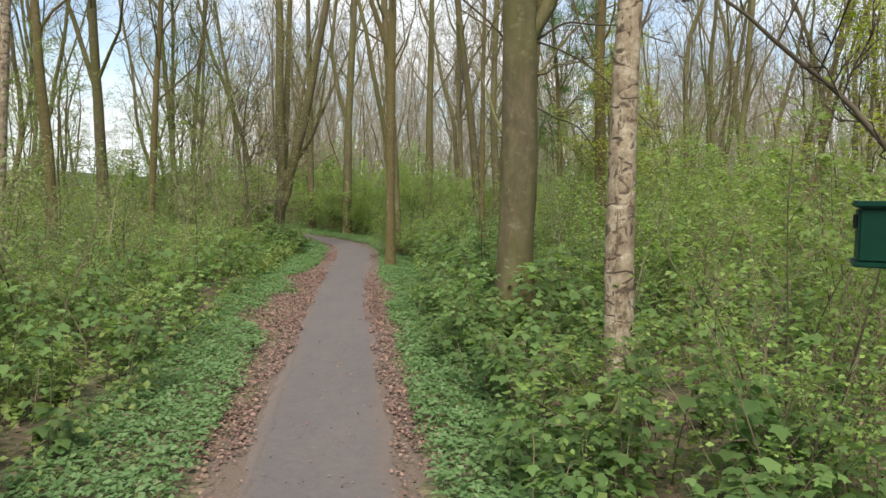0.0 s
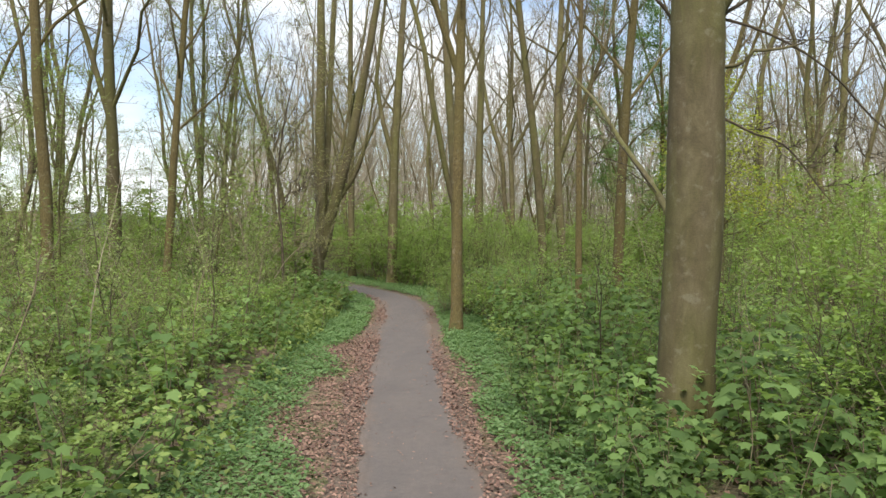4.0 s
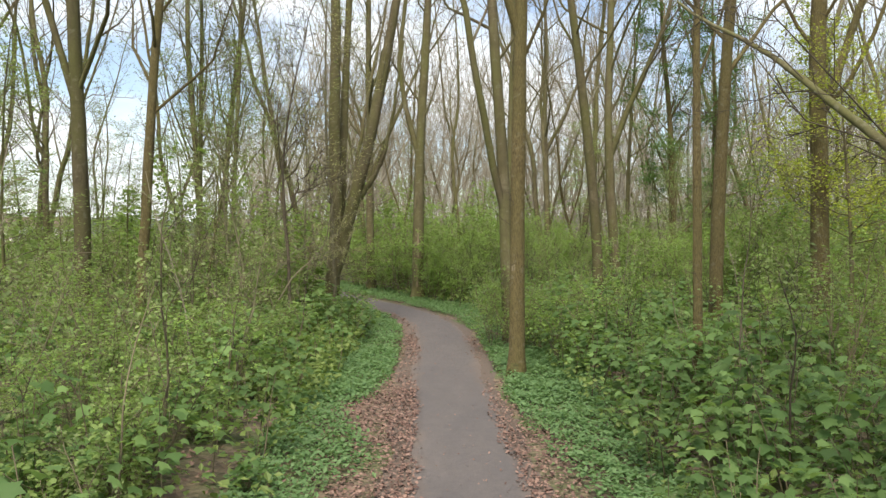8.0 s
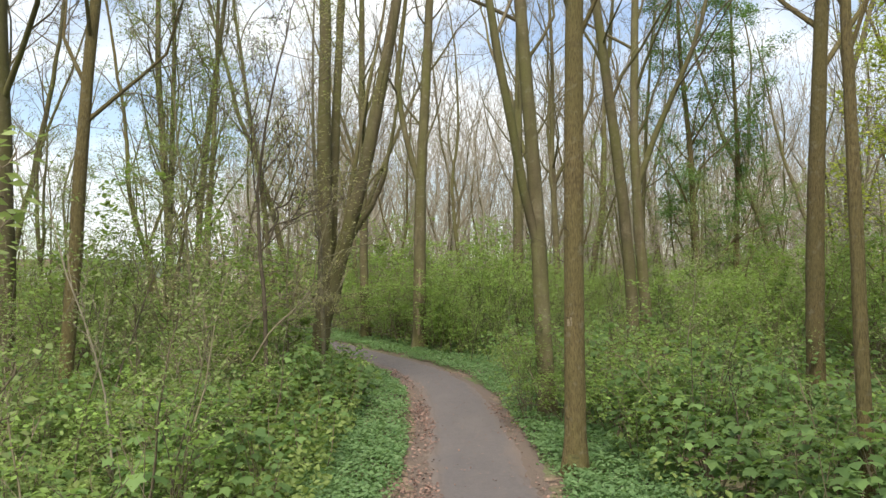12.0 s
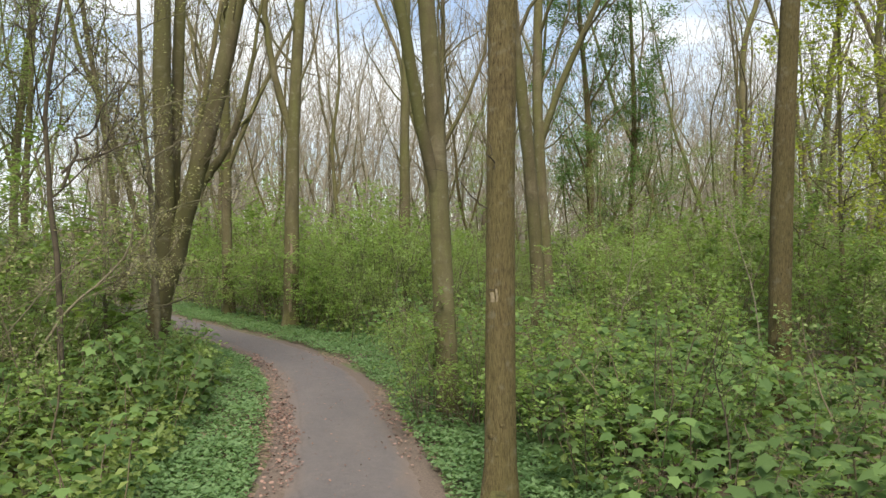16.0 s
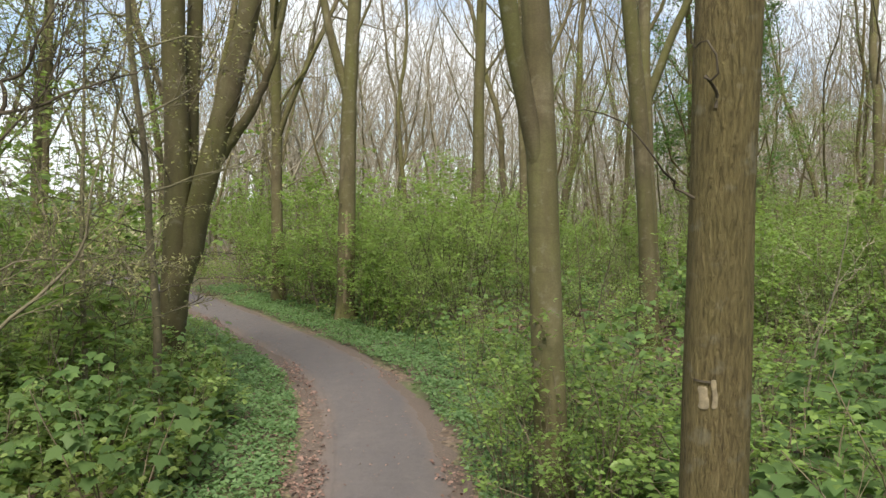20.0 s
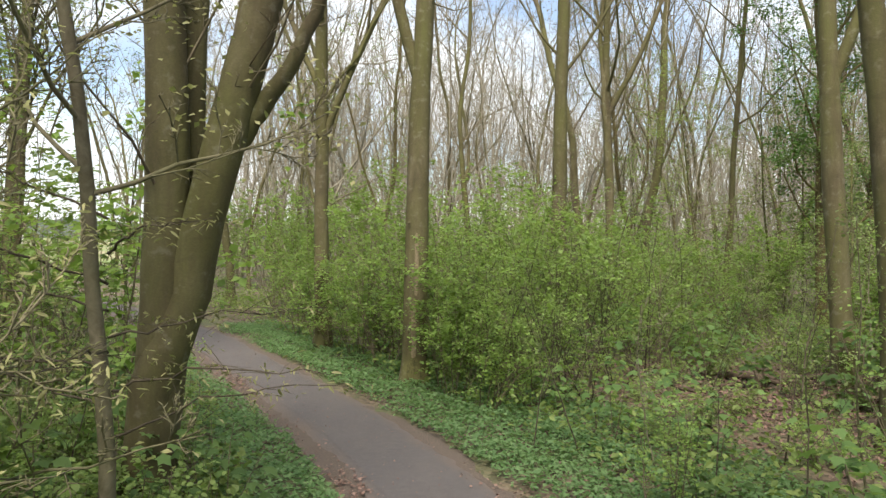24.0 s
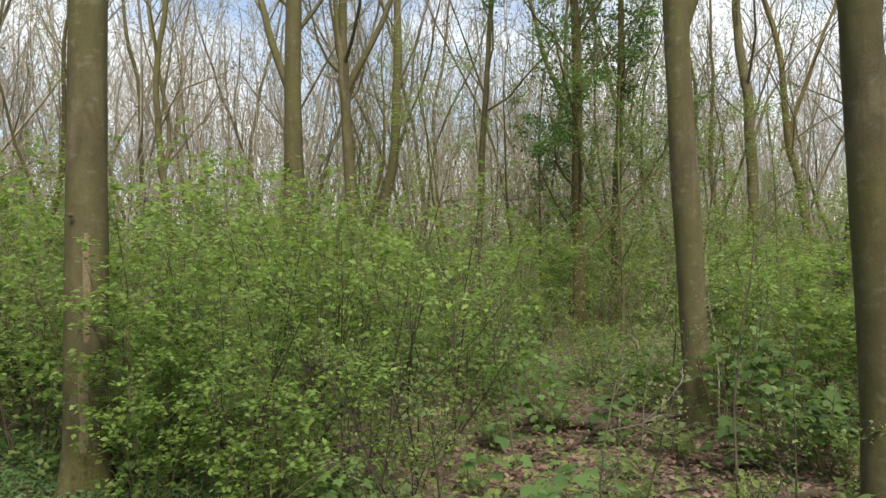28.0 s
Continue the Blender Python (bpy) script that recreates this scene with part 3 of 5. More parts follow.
def low_cover():
    rng, s = np.random.default_rng(12), Soup()
    for n, y0, y1, d0, d1 in ((44000, -3, 20, 0.72, 1.8), (44000, 16, 36, 0.68, 2.1), (38000, -3, 20, -0.8, -1.9), (28000, 16, 36, -0.78, -1.8), (17000, 22.5, 31, 1.9, 3.2)):
        x, y, d = scatter_band(rng, n, y0, y1, d0, d1)
        keep = (wave(x, y, 1.6, 0.4) + rng.normal(0, 0.5, n) + 5 * (np.abs(d) - 0.85 - (0.42 * (d < 0) + 0.12) * np.exp(-((y - 13.0) / 4.5) ** 2)) > -0.8)
        x, y = x[keep], y[keep]
        z = ground_z(x, y) + rng.uniform(0.03, 0.11, len(x)) + 0.03 * wave(x, y, 5.0, 0.2)
        leaves(s, rng, np.stack((x, y, z), 1), tilted(rng, len(x), 0.4), rng.uniform(0.034, 0.068, len(x)), DIAMOND)
    tagged(piece("ground_cover", s, COVER, smooth=False), "low dense green ground elder along the path", "ground cover", kind="stuff")
    s = Soup()
    n = 150000
    x, y = rng.uniform(-13, 14, n), rng.uniform(0, 44, n)
    d = off_path(x, y)
    keep = (np.abs(d) > 1.45) & (wave(x, y, 0.6, 5.0) + rng.normal(0, 0.4, n) - 1.1 * ((x - 1.2) ** 2 + (y - 28.8) ** 2 < 5.0) > -0.7)
    x, y = x[keep], y[keep]
    x2, y2, _ = scatter_band(rng, 13000, 16, 26, -4.2, -1.5)
    x, y = np.concatenate((x, x2)), np.concatenate((y, y2))
    z = ground_z(x, y) + rng.uniform(0.04, 0.5, len(x)) ** 1.25
    leaves(s, rng, np.stack((x, y, z), 1), tilted(rng, len(x), 0.6), rng.uniform(0.05, 0.10, len(x)), DIAMOND)
    tagged(piece("woodland_herbs", s, HERB, smooth=False), "scattered green herbs and nettles of the woodland floor", "herbs", kind="stuff")


# ---- trees ----
UP = np.array((0, 0, 1.0))


def line(rng, start, way, length, n, wander, lift):
    """A crooked line of n steps that bends upwards by lift."""
    pts, d = [np.asarray(start, float)], unit(way)
    for _ in range(n):
        d = unit(d + rng.normal(0, wander, 3) + UP * lift)
        pts.append(pts[-1] + d * length / n)
    return np.array(pts)


def side_way(rng, t, angle):
    """A direction that leaves the direction t by an angle in degrees."""
    n = rng.normal(size=3)
    a = unit((t[1] * n[2] - t[2] * n[1], t[2] * n[0] - t[0] * n[2], t[0] * n[1] - t[1] * n[0]))
    return unit(t * math.cos(radians(angle)) + a * math.sin(radians(angle)))


def branch_out(rng, limbs, twigs, pts, r0, levels, count, ratio, first=0.2, tips=None, thin=0.0045):
    """Side branches along a limb, and theirs in turn."""
    length = float(np.sqrt((np.diff(pts, axis=0) ** 2).sum(1)).sum())
    for i in range(count):
        f = first + (1 - first) * (i + rng.uniform(0, 1)) / count
        k = min(int(f * (len(pts) - 1)), len(pts) - 2)
        base = pts[k] + (pts[k + 1] - pts[k]) * (f * (len(pts) - 1) - k)
        way = side_way(rng, unit(pts[k + 1] - pts[k]), rng.uniform(25, 66))
        way = unit(way + UP * 0.16)
        ln = length * ratio * rng.uniform(0.6, 1.2) * (1.15 - 0.6 * f)
        r = max(r0 * (1 - f * 0.75) * 0.5, thin)
        if levels > 2:
            sub = line(rng, base, way, ln, 3, 0.27, 0.10)
            (limbs if r > 0.02 else twigs).tube(sub, np.linspace(r, max(r * 0.3, thin * 0.6), 4), 4 if r > 0.02 else 3)
            branch_out(rng, limbs, twigs, sub, r, levels - 1, max(3, count - 1), ratio * 0.95, 0.15, tips, thin)
        else:
            if levels > 1:
                bend = unit(way + rng.normal(0, 0.28, 3) + UP * 0.12)
                sub = np.array((base, base + way * ln * 0.5, base + (way + bend) * ln * 0.5))
                if thin < 0.01:
                    twigs.chain(sub, r)
                else:
                    twigs.spike(base, sub[2], r)
            else:
                sub = np.array((base, base + way * ln * 0.5, base + way * ln))
                twigs.spike(base, sub[2], r)
            if levels > 1:
                branch_out(rng, limbs, twigs, sub, r * 0.7, 1, max(4, count - 1), ratio * 1.1, 0.15, tips, thin)
            elif tips is not None:
                tips.append(sub)


def trunk_tube(rng, soup, pts, radii, sides, rough, flare=0.0):
    h = np.concatenate(([0], np.cumsum(np.linalg.norm(np.diff(pts, axis=0), axis=1))))
    ang = np.arange(sides) * 2 * np.pi / sides
    ph = rng.uniform(0, 6.28, 4)
    lob = np.sin(3 * ang + ph[0])[None] * 0.5 + np.sin(5 * ang + ph[1])[None] * 0.35
    r = radii[:, None] * (1 + flare * np.exp(-h / 0.22)[:, None] * (1 + 0.6 * lob))
    r = r * (1 + rough * (np.sin(2 * ang[None] + h[:, None] * 0.9 + ph[2]) + 0.6 * rng.normal(0, 1, (len(h), sides))))
    swell = np.sin(h * 1.3 + ph[3]) + 0.7 * np.sin(h * 3.1 + ph[0]) + 0.5 * np.sin(h * 6.7 + ph[1])
    soup.tube(pts, r * (1 + 0.9 * rough * swell)[:, None], sides)


def tree(name, x, y, r, h, seed, bark, label, lean=(0, 0), crown_from=4.5, limb_count=15, forks=(), detail=4, fan=7, limb_len=0.28, sides=12, leaf=None, leaf_count=0,
         leaf_size=0.05, thin=0.0045, group="", wander=0.018, rough=0.02, twig_mat=None, single=True, limb_tilt=(22, 52)):
    """A forest tree: trunk, main limbs and a crown of twigs, with leaves where they are out."""
    rng = np.random.default_rng(seed)
    root = tagged(new(name), label, "tree", group)
    root.location = (x, y, float(ground_z(np.float64(x), np.float64(y))) - 0.05)
    trunk, twigs, tips = Soup(), Soup(), []
    limbs = twigs
    n = max(8, int(h / 0.45))
    pts = [np.zeros(3)]
    d = unit((lean[0], lean[1], 1))
    for i in range(n):
        d = unit(d + rng.normal(0, wander, 3) * (1, 1, 0) + UP * 0.01)
        pts.append(pts[-1] + d * h / n)
    pts = np.array(pts)
    hh = np.linspace(0, 1, n + 1)
    rad = r * (1 - 0.82 * hh ** 1.1)
    trunk_tube(rng, trunk, pts, rad, sides, rough, 0.45)

    def at(z):
        f = min(z / h, 0.98) * n
        k = int(f)
        return pts[k] + (pts[k + 1] - pts[k]) * (f - k), unit(pts[k + 1] - pts[k]), r * (1 - 0.82 * (z / h) ** 1.1)
    for z, az, tilt, frac, ln in forks:
        base, t, rr = at(z)
        way = unit((math.cos(radians(az)) * math.sin(radians(tilt)), math.sin(radians(az)) * math.sin(radians(tilt)), math.cos(radians(tilt))))
        sub = line(rng, base - UP * 0.12, way, ln, 12, 0.09, 0.06)
        fork = Soup() if single else trunk
        trunk_tube(rng, fork, sub, rr * frac * np.linspace(1, 0.25, 13), 10, 0.02)
        if single:
            piece("limb", fork, bark, root)
        branch_out(rng, limbs, twigs, sub, rr * frac, detail - 1, fan + 1, 0.4, 0.25, tips, thin)
    for i in range(limb_count):
        z = crown_from + (h * 0.97 - crown_from) * ((i + rng.uniform(0, 1)) / limb_count) ** 1.15
        base, t, rr = at(z)
        az = i * 2.4 + rng.uniform(-0.5, 0.5)
        tilt = radians(rng.uniform(*limb_tilt))
        way = (math.cos(az) * math.sin(tilt), math.sin(az) * math.sin(tilt), math.cos(tilt))
        ln = h * limb_len * rng.uniform(0.55, 1.1) * (1.15 - 0.65 * z / h)
        rl = min(rr * 0.42, 0.008 * ln + 0.008)
        sub = line(rng, base, way, ln, 6, 0.19, 0.11)
        if single:
            one = Soup()
            one.tube(sub, np.linspace(rl, rl * 0.25, 7), 7)
            piece("limb", one, bark, root)
        else:
            limbs.tube(sub[::2], np.linspace(rl, rl * 0.25, 4), 4)
        branch_out(rng, limbs, twigs, sub, rl, detail - 1, fan, 0.42, 0.2, tips, thin)
    piece("trunk", trunk, bark, root)
    tagged(piece("crown", twigs, twig_mat or TWIG, root), "bare twigs and side branches", kind="stuff")
    if leaf and tips:
        s = Soup()
        seg = np.array([t[rng.integers(0, len(t) - 1)] * 0.5 + t[-1] * 0.5 for t in tips])
        pick = seg[rng.integers(0, len(seg), leaf_count)] + rng.normal(0, 0.15, (leaf_count, 3)) * (1, 1, 0.35)
        leaves(s, rng, pick, tilted(rng, leaf_count, 0.55), leaf_size * rng.uniform(0.6, 1.3, leaf_count), DIAMOND)
        tagged(piece("foliage", s, leaf, root), kind="stuff")
    return root


# the trees that stand close to the path
big_beech = tree("beech_tree", 0.82, 10.36, 0.25, 19, 101, BEECH, "large smooth grey-green beech tree beside the path", crown_from=3.6, limb_count=14, forks=((3.75, 5, 27, 0.45, 8),), sides=20, limb_len=0.2)
birch = tree("birch_tree", 1.24, 6.2, 0.12, 15, 102, BIRCH, "birch tree with peeling pale bark and dark bands", crown_from=4.5, limb_count=12, sides=16, limb_len=0.16, rough=0.035, lean=(-0.004, 0))
marked_maple = tree("maple_tree", -1.35, 17.85, 0.112, 18, 103, RIDGED, "slim maple with ridged brown bark and a pale blaze", crown_from=4.2, forks=((4.9, 172, 14, 0.7, 8),), sides=18, limb_len=0.18, wander=0.006)
scarred_beech = tree("beech_tree", -3.91, 30.3, 0.18, 19, 104, BEECH, "slim grey-green beech with a scarred trunk by the bend", crown_from=5.2, forks=((4.5, 185, 16, 0.62, 9),), sides=16, limb_len=0.2, lean=(-0.012, 0), wander=0.01)
tree("beech_tree", -1.33, 20.92, 0.120, 18, 105, BEECH, "forked olive-green beech behind the slim maple", crown_from=5.0, forks=((2.55, 180, 15, 0.68, 11),), sides=14, limb_len=0.2, lean=(-0.055, 0), wander=0.008)
tree("oak_tree", 2.09, 20.2, 0.12, 18, 108, RIDGED, "dark-barked oak among maple saplings", crown_from=4.6, sides=14, wander=0.012)
tree("oak_tree", 0.69, 16.1, 0.06, 12, 109, RIDGED, "thin dark oak stem in the undergrowth", crown_from=3.8, sides=10, lean=(0.0, 0))
tree("oak_tree", 4.25, 21.1, 0.17, 19, 110, RIDGED, "stout dark oak with spreading limbs", crown_from=3.9, forks=((4.3, 0, 32, 0.6, 7),), sides=14, lean=(-0.03, 0))
tree("beech_tree", -9.12, 17.72, 0.12, 18, 111, RIDGED, "tall slim ash at the wood's edge", crown_from=5.0)
tree("beech_tree", -9.4, 21.0, 0.155, 18, 112, BEECH, "tall beech at the wood's edge", crown_from=4.5, forks=((4.5, 200, 16, 0.6, 8),))
tree("oak_tree", -7.44, 19.1, 0.09, 15, 113, RIDGED, "slender dark alder in the undergrowth", crown_from=3.6, lean=(0.02, 0))
tree("birch_tree", -8.9, 15.0, 0.12, 15, 114, BIRCH, "leaning pale birch at the wood's edge", crown_from=5.0, lean=(0.09, 0), limb_len=0.16)
tree("beech_tree", -5.8, 33.2, 0.15, 18, 116, BEECH, "beech behind the bend of the path", crown_from=4.2, forks=((4.0, 20, 20, 0.6, 8), (4.9, 170, 25, 0.5, 6)))
tree("beech_tree", -0.84, 38.5, 0.215, 19, 117, BEECH, "straight grey beech rising behind green bushes", crown_from=6.0, wander=0.006)
tree("beech_tree", 2.1, 29.91, 0.155, 18, 118, BEECH, "forked beech in the undergrowth", crown_from=5.0, forks=((4.3, 10, 20, 0.7, 9),), sides=14, lean=(-0.01, 0), wander=0.022)
tree("beech_tree", 1.13, 26.87, 0.148, 18, 119, BEECH, "smooth straight beech above a leaf-strewn hollow", crown_from=5.5, sides=14, lean=(-0.02, 0), wander=0.018)
tree("beech_tree", 0.9, 40.3, 0.15, 17, 120, BEECH, "forked bare beech in the wood", crown_from=4.8, forks=((5.2, 175, 16, 0.7, 8), (5.6, 5, 20, 0.75, 8)))
tree("beech_tree", 4.4, 41.4, 0.10, 16, 126, BEECH, "slim beech among evergreen leaves", crown_from=5.0, limb_count=12)
tree("ivy_clad_tree", 5.9, 38.7, 0.15, 16, 121, RIDGED, "tree clad in dark green evergreen leaves", crown_from=1.4, limb_count=24, leaf=IVY, leaf_count=24000, leaf_size=0.085, limb_len=0.27, limb_tilt=(15, 45))
tree("ivy_clad_tree", 7.9, 40.2, 0.14, 14, 122, RIDGED, "tree clad in dark green evergreen leaves", crown_from=1.6, limb_count=20, leaf=IVY, leaf_count=15000, leaf_size=0.085, limb_len=0.24, limb_tilt=(15, 45))
for k, (dx, dy) in enumerate(((0, 0), (0.9, 0.6), (-0.7, 0.9), (1.6, -0.3))):
    tree("hornbeam_tree", -10.6 + 0.62 * dx, 30.0 + 0.62 * dy, 0.12 - 0.014 * k, 17, 130 + k, BEECH, "close-set hornbeam stem with pale young leaves", crown_from=3.0, limb_count=20, leaf=PALE, leaf_count=7000, leaf_size=0.062, limb_len=0.2, lean=(0.03 * (k - 1), 0))
tree("beech_tree", -10.0, 38.3, 0.12, 18, 125, BEECH, "tall slim beech near the wood's edge", crown_from=4.0, limb_count=16)
tree("yellow_green_beech", 4.35, 20.2, 0.045, 5.0, 140, BEECH, "young understorey beech with yellow-green new leaves", crown_from=1.9, limb_count=22, leaf=LIME, leaf_count=5600, leaf_size=0.054, limb_len=0.42, limb_tilt=(70, 94))
tree("yellow_green_beech", 5.9, 24.6, 0.05, 6.5, 141, BEECH, "young understorey beech with yellow-green new leaves", crown_from=1.4, limb_count=18, leaf=LIME, leaf_count=5000, leaf_size=0.085, limb_len=0.42, limb_tilt=(50, 80))
tree("yellow_green_beech", 9.5, 17.5, 0.06, 7.0, 142, BEECH, "young understorey beech with yellow-green new leaves", crown_from=1.6, limb_count=14, leaf=LIME, leaf_count=4200, leaf_size=0.09, limb_len=0.42, limb_tilt=(50, 80))
crooked = tree("young_hornbeam", -5.35, 20.75, 0.036, 6.5, 143, DARKTWIG, "crooked dark young hornbeam with few small leaves", crown_from=2.2, limb_count=11, leaf=PALE, leaf_count=900, leaf_size=0.035, limb_len=0.3, wander=0.06, twig_mat=DARKTWIG)
tree("young_hornbeam", -5.55, 22.7, 0.03, 5.0, 144, HORNTWIG, "thin young hornbeam with level twigs and pale opening leaves", crown_from=0.8, limb_count=18, leaf=UNFOLD, leaf_count=1500, leaf_size=0.036, limb_len=0.27, wander=0.05, limb_tilt=(62, 92), twig_mat=HORNTWIG)
leaning = tree("young_hornbeam", -6.0, 20.3, 0.03, 3.4, 147, HORNTWIG, "leaning young hornbeam with long arching limbs", crown_from=0.5, limb_count=14, leaf=UNFOLD, leaf_count=1500, leaf_size=0.036, limb_len=0.3, wander=0.05, limb_tilt=(50, 85), twig_mat=HORNTWIG)
tree("young_hornbeam", -6.9, 22.2, 0.035, 6.0, 145, HORNTWIG, "thin young hornbeam with crooked twigs and opening leaves", crown_from=0.8, limb_count=13, leaf=HERB, leaf_count=1700, leaf_size=0.036, limb_len=0.34, wander=0.05, twig_mat=HORNTWIG)
verge_hornbeam = tree("young_hornbeam", -5.06, 23.2, 0.045, 8.0, 148, HORNTWIG, "young hornbeam beside the path with level twigs", crown_from=2.2, limb_count=18, leaf=UNFOLD, leaf_count=3000, leaf_size=0.042, limb_len=0.22, wander=0.03, limb_tilt=(58, 88), twig_mat=HORNTWIG)
hazel = tree("hazel_sapling", 2.3, 3.2, 0.022, 3.6, 146, DARKTWIG, "thin dark hazel sapling with crooked bare branches", crown_from=1.6, limb_count=4, fan=4, limb_len=0.4, wander=0.06, detail=3, lean=(-0.05, 0), twig_mat=DARKTWIG)


def blaze(owner, z, w, h, turn, wood, sides, name="blaze", label="pale patch of bare wood"):
    """A patch of bare wood where the bark was cut away, laid on the trunk's own round."""
    trunk = next(c for c in owner.children if c.name.startswith("trunk"))
    ring = np.array([v.co for v in trunk.data.vertices]).reshape(-1, sides, 3)
    mid = ring.mean(1)
    bm, rows = bmesh.new(), []
    for i in range(13):
        f = i / 12
        zz = z + h * f
        k = int(np.clip(np.searchsorted(mid[:, 2], zz) - 1, 0, len(mid) - 2))
        u = (zz - mid[k, 2]) / (mid[k + 1, 2] - mid[k, 2])
        loop, c = ring[k] * (1 - u) + ring[k + 1] * u, mid[k] * (1 - u) + mid[k + 1] * u
        rad = np.linalg.norm(loop - c, axis=1).mean()
        ang0 = math.atan2(*(loop[0] - c)[1::-1])
        hand = 1 if np.cross(loop[0] - c, loop[1] - c)[2] > 0 else -1
        half = w * (0.9 + 0.07 * math.sin(5 * f + z * 9) + 0.04 * math.sin(17 * f)) * min(1, 7 * f + 0.65, 7 * (1 - f) + 0.65) / rad
        row = []
        for j in range(6):
            a = radians(turn) + half * (j / 5 - 0.5) + 0.03 * math.sin(5 * f)
            q = ((a - ang0) * hand / (2 * math.pi) * sides) % sides
            b = int(q)
            p = loop[b % sides] * (1 - q + b) + loop[(b + 1) % sides] * (q - b)
            row.append(bm.verts.new(p + unit(p - c) * (0.004 if 0 < j < 5 else 0.001)))
        rows.append(row)
    for i in range(12):
        for j in range(5):
            bm.faces.new((rows[i][j], rows[i][j + 1], rows[i + 1][j + 1], rows[i + 1][j]))
    part(name, bm, wood, trunk, label, smooth=True)


blaze(marked_maple, 1.57, 0.035, 0.070, 228, RAW_WOOD, 18)
blaze(marked_maple, 1.575, 0.018, 0.090, 246, RAW_WOOD, 18)
blaze(marked_maple, 1.652, 0.075, 0.007, 226, DARKTWIG, 18, "crack", "dark crack over the bare wood")
blaze(scarred_beech, 0.45, 0.085, 0.8, 268, SCAR, 16)
blaze(scarred_beech, 1.35, 0.06, 0.9, 274, SCAR, 16)


blaze(scarred_beech, 0.06, 0.26, 0.36, 265, MOSS, 16, "moss_patch", "dark olive moss round the foot")
blaze(marked_maple, 0.06, 0.17, 0.22, 250, MOSS, 18, "moss_patch", "dark olive moss round the foot")


def knot(owner, z, r, turn, size, bark, seed):
    """A burr where a branch has healed over."""
    rng, trunk = np.random.default_rng(seed), next(c for c in owner.children if c.name.startswith("trunk"))
    a, bm = radians(turn), bmesh.new()
    bmesh.ops.create_icosphere(bm, subdivisions=2, radius=size)
    for v in bm.verts:
        v.co = Vector((v.co.x * 0.55, v.co.y, v.co.z * 0.75)) * rng.uniform(0.82, 1.12)
    bm.transform(pose(r * math.cos(a), r * math.sin(a), z, 0, 0, turn))
    part("knot", bm, bark, trunk, "healed branch burr", smooth=True)


for kz, kt, ks in ((0.52, 250, 0.022), (0.64, 228, 0.028), (0.72, 268, 0.024), (0.43, 240, 0.018), (1.9, 215, 0.018), (2.6, 262, 0.016), (2.2, 219, 0.014), (2.18, 236, 0.017), (2.21, 252, 0.013), (2.17, 266, 0.015), (1.66, 262, 0.016)):
    knot(marked_maple, kz, 0.113 - 0.006 * kz, kt, ks, RIDGED, int(kz * 100))
for kz, kt, ks in ((1.05, 300, 0.035), (2.4, 235, 0.03)):
    knot(scarred_beech, kz, 0.172, kt, ks, BEECH, int(kz * 100))
for kz, kt, ks in ((2.9, 300, 0.05), (1.5, 235, 0.035)):
    knot(big_beech, kz, 0.235, kt, ks, BEECH, int(kz * 100))


def low_limb(owner, pts, r, bark, seed, leaf=None, twigs=8):
    """A long low limb that leaves a trunk, with a few side twigs."""
    rng, s = np.random.default_rng(seed), Soup()
    p = np.array(pts, float) - np.array(owner.location)
    f = np.linspace(0, len(p) - 1, 14)
    q = np.stack([np.interp(f, np.arange(len(p)), p[:, k]) for k in range(3)], 1)
    q[1:-1] += rng.normal(0, 0.05, q[1:-1].shape)
    for _ in range(2):
        q[1:-1] = (q[:-2] + 2 * q[1:-1] + q[2:]) / 4
    s.tube(q, np.linspace(r, r * 0.3, 14), 8)
    limb = piece("limb", s, bark, owner)
    if not twigs:
        return
    tw = Soup()
    tips = []
    branch_out(rng, tw, tw, q, r * 0.5, 3, twigs, 0.34, 0.2, tips)
    tagged(piece("twig_spray", tw, HORNTWIG if leaf else DARKTWIG, limb), kind="stuff")
    if leaf:
        lf, seg = Soup(), np.concatenate(tips)
        n = 700
        pick = seg[rng.integers(0, len(seg), n)] + rng.normal(0, 0.03, (n, 3))
        leaves(lf, rng, pick, tilted(rng, n, 0.8), rng.uniform(0.02, 0.045, n), FOLDED)
        tagged(piece("foliage", lf, leaf, limb), "small pale opening leaves", kind="stuff")


low_limb(big_beech, ((0.86, 10.6, 1.5), (1.05, 11.6, 2.0), (0.85, 12.3, 2.6), (0.62, 13.0, 3.2), (0.5, 14.5, 4.0), (0.4, 16.0, 4.7)), 0.046, BEECH, 160)
low_limb(big_beech, ((0.95, 10.3, 3.75), (1.37, 10.1, 3.98), (2.05, 10.0, 3.94), (2.7, 9.9, 3.7)), 0.018, DARKTWIG, 161)
low_limb(big_beech, ((0.95, 10.3, 3.8), (1.5, 10.2, 3.6), (1.98, 10.2, 3.27), (2.4, 10.2, 2.83), (2.8, 10.2, 2.3)), 0.014, DARKTWIG, 162)
low_limb(big_beech, ((0.95, 10.3, 3.0), (1.5, 10.2, 2.7), (1.98, 10.2, 2.2)), 0.014, DARKTWIG, 166)
low_limb(big_beech, ((0.7, 10.4, 3.75), (0.0, 10.3, 4.4), (-0.64, 10.2, 4.8), (-1.3, 10.1, 5.0)), 0.016, DARKTWIG, 167)
low_limb(big_beech, ((0.95, 10.3, 3.35), (1.35, 10.1, 3.45), (1.7, 10.0, 3.55)), 0.02, BEECH, 168)
low_limb(marked_maple, ((-1.41, 17.75, 2.44), (-1.43, 17.69, 2.52), (-1.49, 17.67, 2.57), (-1.52, 17.66, 2.66)), 0.006, DARKTWIG, 171, None, 0)
